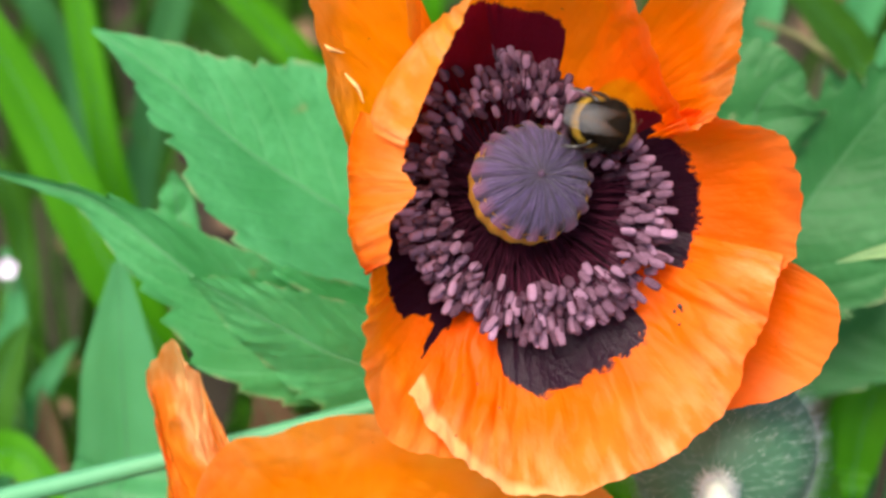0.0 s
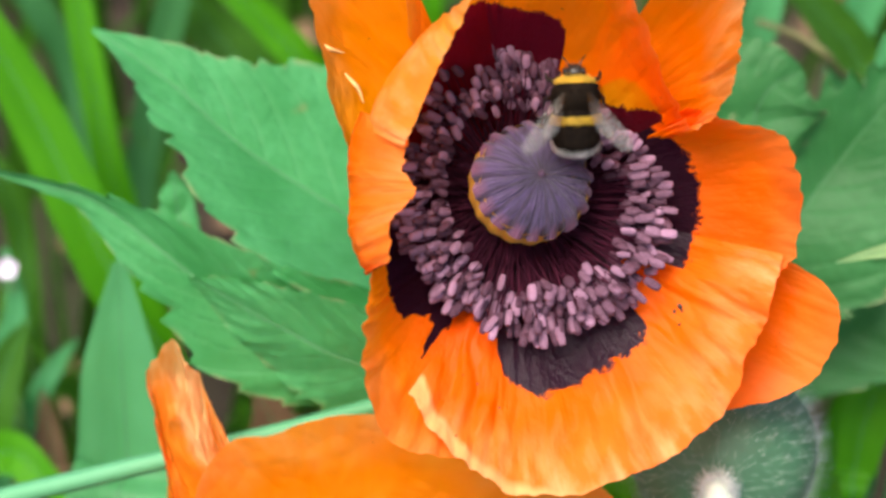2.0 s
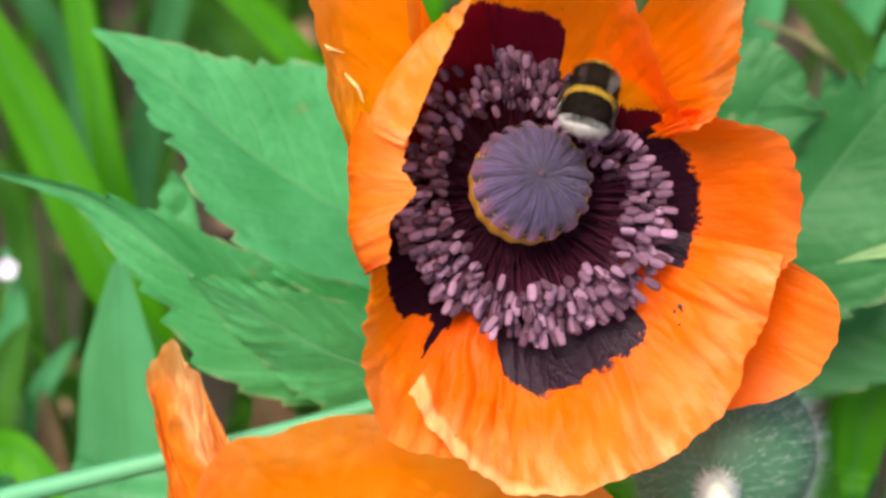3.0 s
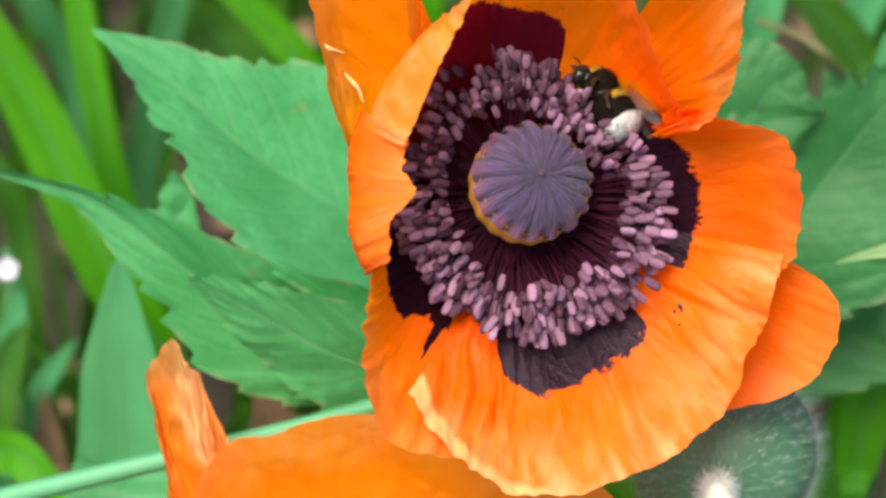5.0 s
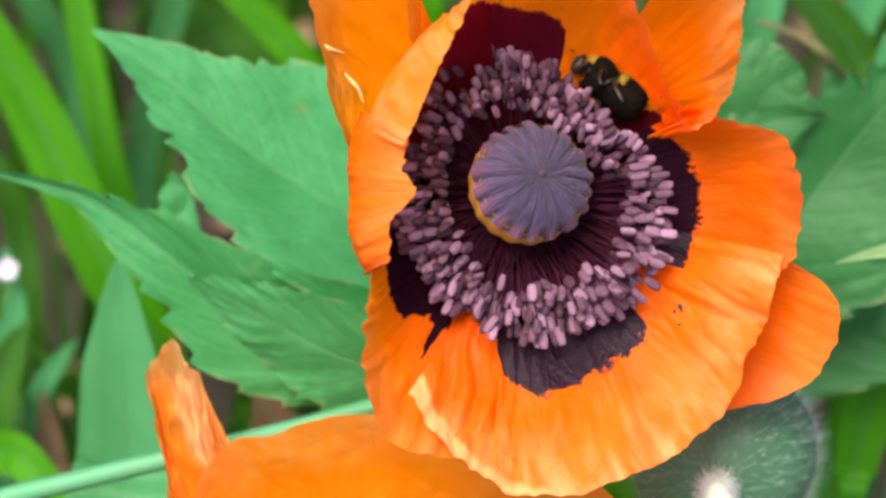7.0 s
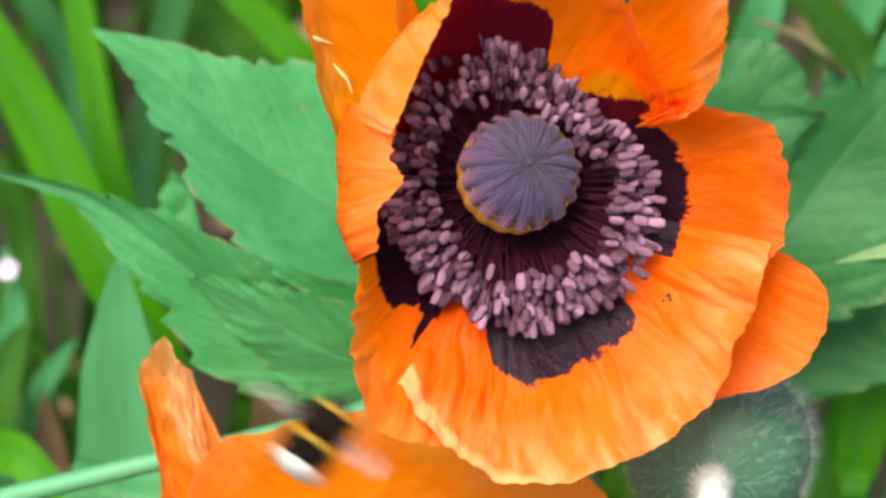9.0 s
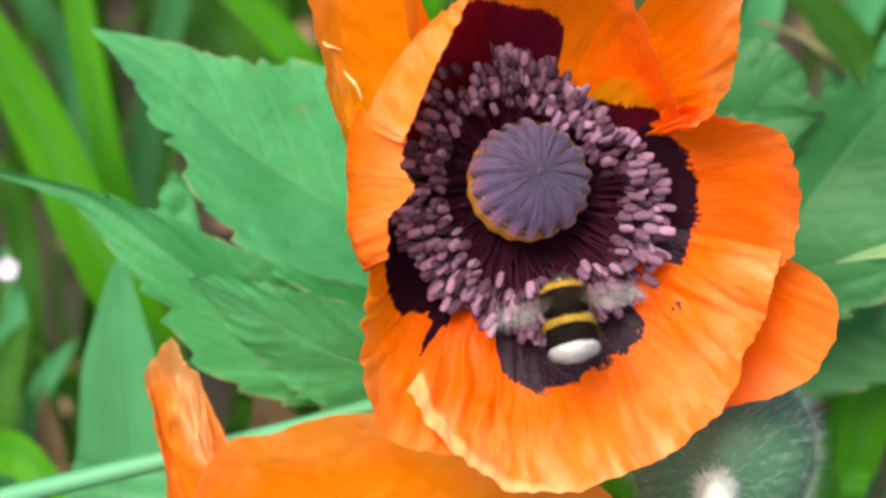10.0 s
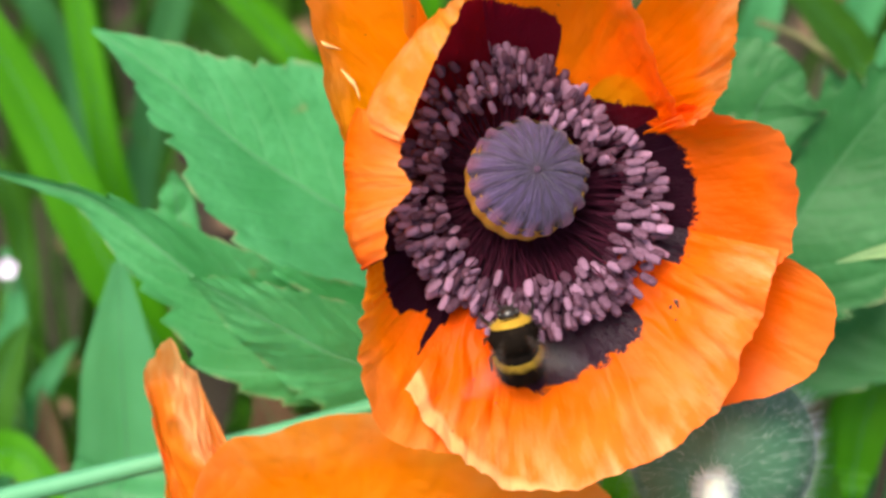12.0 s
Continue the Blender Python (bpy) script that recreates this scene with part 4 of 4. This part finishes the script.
    build_blade("leaf_blade", [(-111.4, -81, -225), (-111.7, -61.7, -212), (-113.3, -48.4, -208), (-114.6, -40.2, -206)], (3, 4.5, 4, 3, 0.4), WITHERED, withered)
    build_blade("leaf_blade", [(-40.5, -75, -170), (-42.9, -54.2, -160), (-46, -44.2, -156), (-49.7, -38.8, -154)], (6, 8, 8, 6, 1), WITHERED, withered)
    build_blade("leaf_blade", [(-131.9, -70.3, -200), (-126, -50, -185), (-119.6, -31, -180), (-112.8, -18.4, -176)], (6, 7, 7, 5, 0.5), GRASS, sword)
    # the pale stalk that crosses low
    line = [bed(p) for p in ((-202.1, -97.1, -260), (-124.5, -63.8, -75), (-101.1, -57.0, -62), (-61.8, -47.3, -56), (-28.5, -39, -54), (-3.1, -32, -60))]
    root = line[0].copy()
    root.z = -0.006
    bm = bmesh.new()
    tube(bm, [Vector((0, 0, 0))] + [p - root for p in line], [0.0026, 0.0025, 0.0024, 0.0021, 0.0019], 8, 40)
    ob = part("flower_stalk", bm, PALE_STALK)
    ob.matrix_world = Matrix.Translation(root)
    tagged(ob, "smooth pale green stalk arching low across the bed", "stalk")
    line = [bed(p) for p in ((124.5, 30.6, -240), (108, 49.6, -180), (97.8, 57.1, -172), (85, 61.6, -168))]
    root = line[0].copy()
    root.z = -0.006
    bm = bmesh.new()
    tube(bm, [Vector((0, 0, 0))] + [p - root for p in line], [0.0014, 0.0013, 0.0012, 0.0008], 7, 30)
    ob = part("dry_stalk", bm, DRY)
    ob.matrix_world = Matrix.Translation(root)
    tagged(ob, "thin brownish dry stalk leaning among the leaves", "stalk")


build_blades()


def build_grass():
    """Meadow grass that fills the bed, rooted in the soil and kept low."""
    rng = np.random.default_rng(21)
    inv = BED.inverted()
    bm = bmesh.new()
    made = 0
    while made < 3700:
        spread = 0.36 if made < 1300 else 1.5
        x, y = rng.normal(0, spread), 0.4 + rng.normal(0, spread)
        tall = rng.uniform(0.06, 0.26)
        side = Vector((rng.normal(0.1, 0.35), rng.normal(-0.05, 0.3), 0))
        line = [Vector((x, y, -0.01)), Vector((x, y, tall * 0.5)) + side * tall * 0.25, Vector((x, y, tall * 0.9)) + side * tall * 0.9]
        top = inv @ line[-1]
        if any(q.z > -125 and abs(q.x) < 170 and abs(q.y) < 130 for q in (top, inv @ line[1])):
            continue
        w = rng.uniform(0.0012, 0.0045)
        ribbon(bm, line, (w, w * 1.1, w * 0.8, 0.0001), 0.3, 7, Vector((rng.normal(0, 0.3), -0.6, 0.75)))
        made += 1
    tagged(part("grass", bm, GRASS), "dense green grass filling the bed between the plants", "grass", kind="stuff")


build_grass()


def build_litter():
    rng = np.random.default_rng(8)
    bm = bmesh.new()
    for k in range(420):
        x, y = rng.uniform(-0.4, 0.4), rng.uniform(-0.05, 0.7)
        m = pose(x, y, 0.002 + rng.uniform(0, 0.006), rng.normal(0, 20), rng.normal(0, 20), rng.uniform(0, 360))
        l, w = rng.uniform(0.008, 0.028), rng.uniform(0.003, 0.008)
        c = rng.uniform(-0.3, 0.3)
        sheet(bm, 2, 4, lambda a, b: m @ Vector(((a - 0.5) * w * math.sin(math.pi * (0.1 + 0.8 * b)) * 2, (b - 0.5) * l, c * l * (b - 0.5) ** 2 * 3)))
    tagged(part("leaf_litter", bm, LITTER), "brown dry leaf litter scattered on the soil", "leaf litter", kind="stuff")
    spot = bed((-121.5, -5.4, -190))
    root = thing("small_blossom", (spot.x - 0.01, spot.y + 0.02, -0.005), "tiny pale pink blossom on a thin stalk", "flower")
    c = spot - root.matrix_world.translation
    bm = bmesh.new()
    tube(bm, [Vector((0, 0, 0)), c * 0.5 + Vector((0.004, 0, 0)), c], [0.001, 0.0008, 0.0006], 6, 10)
    part("stem", bm, STEM, root)
    for k in range(5):
        q = k * math.tau / 5
        bm = bmesh.new()
        turn = BED.to_3x3().normalized()
        sheet(bm, 6, 6, lambda a, b: c + turn @ (Matrix.Rotation(q, 3, "Z") @ Vector(((a - 0.5) * 0.0030 * math.sin(math.pi * (0.15 + 0.75 * b)), 0.0032 * b, 0.002 * b * b))))
        part("petal", bm, BLOSSOM, root)


build_litter()


# ---- bumblebee: head along +y, back along +z, millimetres turned to metres ----
def build_bee():
    bee = new("bumblebee")
    tagged(bee, "furry bumblebee with yellow bands and white tail", "bee")
    rng = np.random.default_rng(2)

    def furry(name, centre, size, material, hairs, length, keep=lambda d: True, lean=(0, -0.5, 0), label="", owner=None, hinge=(0, 0, 0), blunt=False):
        bm = bmesh.new()
        c, s = (Vector(centre) - Vector(hinge)) * 0.001, Vector(size) * 0.001
        ball(bm, c, (s.x, s.z, s.y), Matrix.Rotation(math.pi / 2, 4, "X"), 40, 24)
        cut = [v for v in bm.verts if not keep(((v.co - c).x / s.x, (v.co - c).y / s.y, (v.co - c).z / s.z))]
        bmesh.ops.delete(bm, geom=cut, context="VERTS")
        spikes(bm, on_ball(c, s, hairs, rng, keep), length * 0.001, 0.00005, Vector(lean), rng, 0.42)
        if blunt:
            for v in bm.verts:
                y = min(0.97, -(v.co - c).y / s.y)
                if y > 0:
                    wide = (1 - y ** 4) ** 0.45 / math.sqrt(1 - y * y)
                    v.co.x, v.co.z = c.x + (v.co.x - c.x) * wide, c.z + (v.co.z - c.z) * wide
        return part(name, bm, material, owner or bee, label)

    thorax, rear, joint = ((0, 3.2, 0.2), (5.1, 4.2, 4.3)), ((0, -3.1, 0), (5.0, 5.9, 4.3)), (0, 1.2, -0.6)
    furry("thorax", thorax[0], thorax[1], FUR_BLACK, 2100, 1.1, lambda d: d[1] < 0.62 or d[1] > 0.86, label="black furry thorax")
    furry("collar", thorax[0], [q * 1.02 for q in thorax[1]], FUR_DULL, 800, 1.0, lambda d: 0.58 < d[1] < 0.90 and d[2] > -0.35, (0, 0.0, 0.2), "dull yellow furry collar")
    abdomen = furry("abdomen", rear[0], rear[1], FUR_BLACK, 2400, 0.8, lambda d: d[1] > -0.97, label="black furry abdomen", hinge=joint, blunt=True)
    furry("abdomen_band", rear[0], [q * 1.02 for q in rear[1]], FUR_YELLOW, 1100, 0.9, lambda d: 0.12 < d[1] < 0.42 and d[2] > -0.35, label="yellow furry band", owner=abdomen, hinge=joint)
    tail = furry("tail", rear[0], [q * 1.02 for q in rear[1]], FUR_WHITE, 1700, 0.85, lambda d: d[1] < -0.55, label="white furry tail tip", owner=abdomen, hinge=rear[0], blunt=True)
    abdomen.location = Vector(joint) * 0.001
    bee.scale = (0.92, 0.92, 0.92)
    bm = bmesh.new()
    ball(bm, Vector((0, 0.0081, -0.0006)), (0.0021, 0.0017, 0.0023), None, 10, 14)
    spikes(bm, on_ball((0, 0.0081, -0.0006), (0.0021, 0.0017, 0.0023), 300, rng), 0.0007, 0.00006, Vector((0, 0.2, 0)), rng)
    head = part("head", bm, SHELL, bee)
    for s in (-1, 1):
        bm = bmesh.new()
        ball(bm, Vector((s * 0.0019, 0.0083, -0.0004)), (0.0006, 0.0009, 0.0013), None, 8, 10)
        part("eye", bm, SHELL, head)
        bm = bmesh.new()
        tube(bm, [Vector(p) * 0.001 for p in ((s * 0.8, 9.4, 0.2), (s * 1.6, 10.5, 0.3), (s * 2.5, 11.6, -0.8))], [0.00018, 0.00014, 0.00014], 6, 8)
        part("antenna", bm, SHELL, head)
    for s in (-1, 1):
        for y0, y1, y2, out in ((5.4, 7.2, 8.6, 5.4), (3.4, 3.0, 1.6, 6.0), (1.4, -1.4, -4.4, 5.8)):
            bm = bmesh.new()
            pts = [(s * 2.6, y0, -3.0), (s * out * 0.75, (y0 + y1) / 2, -1.8), (s * out, y1, -4.2), (s * (out + 0.4), y2, -6.2)]
            tube(bm, [Vector(p) * 0.001 for p in pts], [0.0005, 0.00055, 0.0005, 0.00022], 7, 14)
            part("leg", bm, SHELL, bee)
    wings = []
    for s in (-1, 1):
        for kind, long, wide, y in (("forewing", 15.0, 4.7, 3.6), ("hindwing", 9.6, 3.4, 2.4)):
            def at(a, b, s=s, long=long, wide=wide):
                chord = wide * (math.sin(math.pi * (0.05 + 0.9 * b ** 1.25)) ** 0.6) * (0.35 + 0.65 * b ** 0.5)
                return Vector((s * long * b, (0.35 - a) * chord, 0.25 * math.sin(a * math.pi) + 0.3 * b)) * 0.001
            bm = bmesh.new()
            sheet(bm, 8, 16, at)
            wing = part(kind, bm, WING, bee, "smoky clear veined wing")
            wings.append((wing, s, kind, y))
    return bee, wings, abdomen, tail


bee, wings, abdomen, tail = build_bee()


def motions():
    # the flowers and the bud give a little in the air
    sway = [(0, 0, 0), (7.2, 0, 0), (7.8, 2, 2), (8.4, -9, 8), (8.8, -15, 13), (9.0, -18.5, 16), (9.5, -14, 12.5), (10.0, -2.5, 4), (10.5, -6.5, 6), (11.0, -3, 3), (11.5, -2.5, 3), (12.0, -6, 6.5)]
    for ob, reach, sx, sy in ((poppy, 0.36, 1.0, 1.0), (low_poppy, 0.30, 0.75, 0.25), (bud, 0.30, 0.5, 0.45)):
        rest = ob.matrix_basis.copy()
        rows = []
        for t, x, y in sway:
            ry = math.degrees(x * sx * 0.000115 / reach)
            rx = -math.degrees(y * sy * 0.000115 / 0.766 / reach)
            rows.append((t, rest @ pose(0, 0, 0, rx, ry, 0)))
        walk(ob, rows)

    # the bee: seconds, place (u, v, w), heading clockwise from up-slope, nose up, roll
    rows = [
        (0.0, 30.2, 24.6, 25, 100, -34, 0), (0.2, 28.4, 23.9, 26, 78, -46, 0), (0.4, 28.9, 23.5, 26, 46, -46, 0),
        (0.6, 28.8, 23.5, 26, 40, -46, 0), (0.8, 29.2, 24.3, 26, 34, -46, 0), (1.0, 29.7, 23.8, 26, 26, -46, 0),
        (1.2, 28.2, 23.7, 25, 38, 4, 0), (1.4, 29.2, 24.2, 26, 20, -46, 0), (1.6, 28.4, 24.6, 26, 15, -46, 0),
        (1.8, 27.8, 25.6, 26, 10, -40, 0), (2.0, 25.5, 26.5, 28, -2, 0, 0), (2.2, 24.8, 28.5, 28, 0, -50, 0),
        (2.4, 27.3, 28.8, 27, 12, -56, 0), (2.6, 28.0, 29.1, 27, 17, -56, 0), (2.8, 29.0, 29.8, 26, 17, -54, 0),
        (3.0, 28.9, 30.2, 26, 17, -50, 0), (3.2, 28.4, 30.6, 25, 15, -46, 0), (3.8, 28.0, 31.0, 17, 0, 0, 10),
        (4.4, 30.0, 31.0, 9, -30, 14, 80), (4.8, 31.5, 30.1, 9, -52, 26, 124), (5.0, 32.6, 29.6, 9, -62, 28, 130),
        (5.4, 32.3, 29.9, 9, -52, 26, 130), (5.8, 31.8, 30.8, 8, -42, 14, 130), (6.2, 31.2, 31.3, 5, -34, 0, 128),
        (6.6, 30.7, 32.4, 6, -36, 0, 124), (6.8, 32.0, 32.8, 7, -46, 0, 122), (7.0, 33.8, 33.0, 7, -58, 5, 120),
        (7.2, 35.8, 31.8, 8, -50, 10, 110), (7.35, 33.9, 32.3, 18, -50, 5, 60), (7.5, 29.9, 32.6, 30, -50, 0, 0), (7.9, 7.7, 30.5, 60, -90, 0, -10),
        (8.2, -18.9, 22.7, 55, -110, 0, -10), (8.4, -37.1, 12.7, 45, -60, 0, 0), (8.6, -48.6, 2.2, 35, 0, -10, 0),
        (8.8, -52.0, -6.9, 30, 42, -18, 0), (8.9, -41.0, -17.8, 30, 42, -18, 0), (9.0, -24.1, -36.1, 32, 36, -18, 0),
        (9.1, -12.0, -38.6, 36, 16, -18, 0), (9.2, -7.1, -37.9, 38, 8, -18, 0), (9.3, 1.8, -35.3, 38, 8, -18, 0),
        (9.4, 12.0, -28.6, 36, 5, -18, 0), (9.5, 17.5, -24.4, 34, 0, -18, 0), (9.6, 22.2, -19.3, 32, 0, -18, 0),
        (9.7, 26.4, -16.3, 31, -10, -18, 0), (9.8, 28.1, -12.9, 30, -16, -18, 0), (9.9, 26.8, -12.9, 30, -19, -18, 0),
        (10.0, 23.8, -13.1, 30, -11, -18, 0), (10.1, 22.6, -14.0, 30, -12, -18, 0), (10.2, 21.2, -14.5, 30, -15, -18, 0),
        (10.3, 18.7, -13.5, 30, -15, -18, 0), (10.4, 16.7, -12.9, 30, -13, -18, 0), (10.5, 17.1, -11.4, 30, -15, -18, 0),
        (10.6, 17.4, -10.4, 29, -12, -18, 0), (10.7, 17.8, -10.8, 28, -12, -12, 0), (10.8, 16.8, -16.0, 26, -10, 0, 0),
        (10.9, 14.0, -18.7, 24, -8, 8, 0), (11.0, 15.4, -20.2, 21, -11, 10, 0), (11.2, 14.8, -20.2, 20, -13, 10, 0),
        (11.4, 15.1, -19.9, 20, -12, 10, 0), (11.6, 15.7, -20.0, 20, -13, 10, 0), (11.8, 14.9, -19.6, 20, -13, 10, 0),
        (12.0, 14.5, -19.8, 20, -14, 10, 0),
    ]
    frame_of = BED @ Matrix.Scale(1000, 4)
    walk(bee, [(t, frame_of @ Matrix.Translation((u * 0.001, v * 0.001, w * 0.001)) @ pose(0, 0, 0, 0, 0, -head) @ pose(0, 0, 0, nose, roll, 0))
               for t, u, v, w, head, nose, roll in rows])

    # the abdomen curls under while it feeds
    curl = [(0, 98), (0.2, 36), (1.0, 34), (1.2, 40), (1.4, 62), (1.65, 60), (2.0, 10), (2.2, 22), (3.2, 22), (4.4, 12), (4.8, 10), (5.6, 14), (6.5, 20), (6.9, 6), (7.4, 0), (10.7, 0), (11.0, 22), (11.3, 32), (12.0, 34)]
    walk(abdomen, [(t, pose(0, 0.0012, -0.0006, q)) for t, q in curl])
    tuck = [(0, 62), (0.2, 24), (1.1, 26), (1.2, 55), (1.35, 26), (1.8, 18), (2.0, 16), (2.2, 0), (2.6, 0), (2.85, 14), (3.2, 16), (4.8, 0), (6.4, 0), (6.85, -75), (7.2, -75), (7.5, 0), (10.75, 0), (10.85, 30), (11.0, 66), (12.0, 68)]
    walk(tail, [(t, pose(0, -0.0043, 0.0006, q)) for t, q in tuck])

    # wings: swept back at rest, beating in flight
    rest = [(0, 96, 10, 6), (0.3, 92, 17, 6), (0.4, 80, 17, 6), (0.55, 88, 17, 6), (0.9, 93, 17, 6), (1.25, 93, 20, 6), (1.4, 94, 34, 6), (1.65, 94, 32, 6), (1.8, 92, 15, 6), (1.95, 66, 8, 6), (2.1, 48, 8, 6),
            (2.2, 60, 8, 20), (2.3, 86, 10, 6), (2.45, 93, 12, 6), (2.65, 92, 12, 6), (2.85, 66, 0, 70), (3.2, 70, 0, 72), (3.6, 88, 0, 10), (4.8, 88, 0, 6), (7.0, 84, 0, 6), (7.2, 70, 0, 6)]
    late = [(11.0, 44, 4), (11.2, 54, 4), (11.5, 52, 4), (11.87, 52, 4), (11.9, 46, 6), (11.93, 34, 60), (11.97, 34, -20), (12.0, 36, 50)]
    for wing, s, kind, y in wings:
        back_by = 6 if kind == "hindwing" else 0

        def held(sweep, flap, lie=0):
            return pose(s * 0.0024, y * 0.001, 0.0048, lie, -s * flap, 0) @ pose(0, 0, 0, 0, 0, -s * (sweep + back_by))
        rows = [(t, held(q, flap, lie)) for t, q, lie, flap in rest]
        for k in range(round((10.9 - 7.4) * 30)):
            rows.append((7.4 + k / 30, held(12, 10 + 64 * math.sin(k * math.tau / 3))))
        rows += [(t, held(q, flap)) for t, q, flap in late]
        walk(wing, rows)


motions()
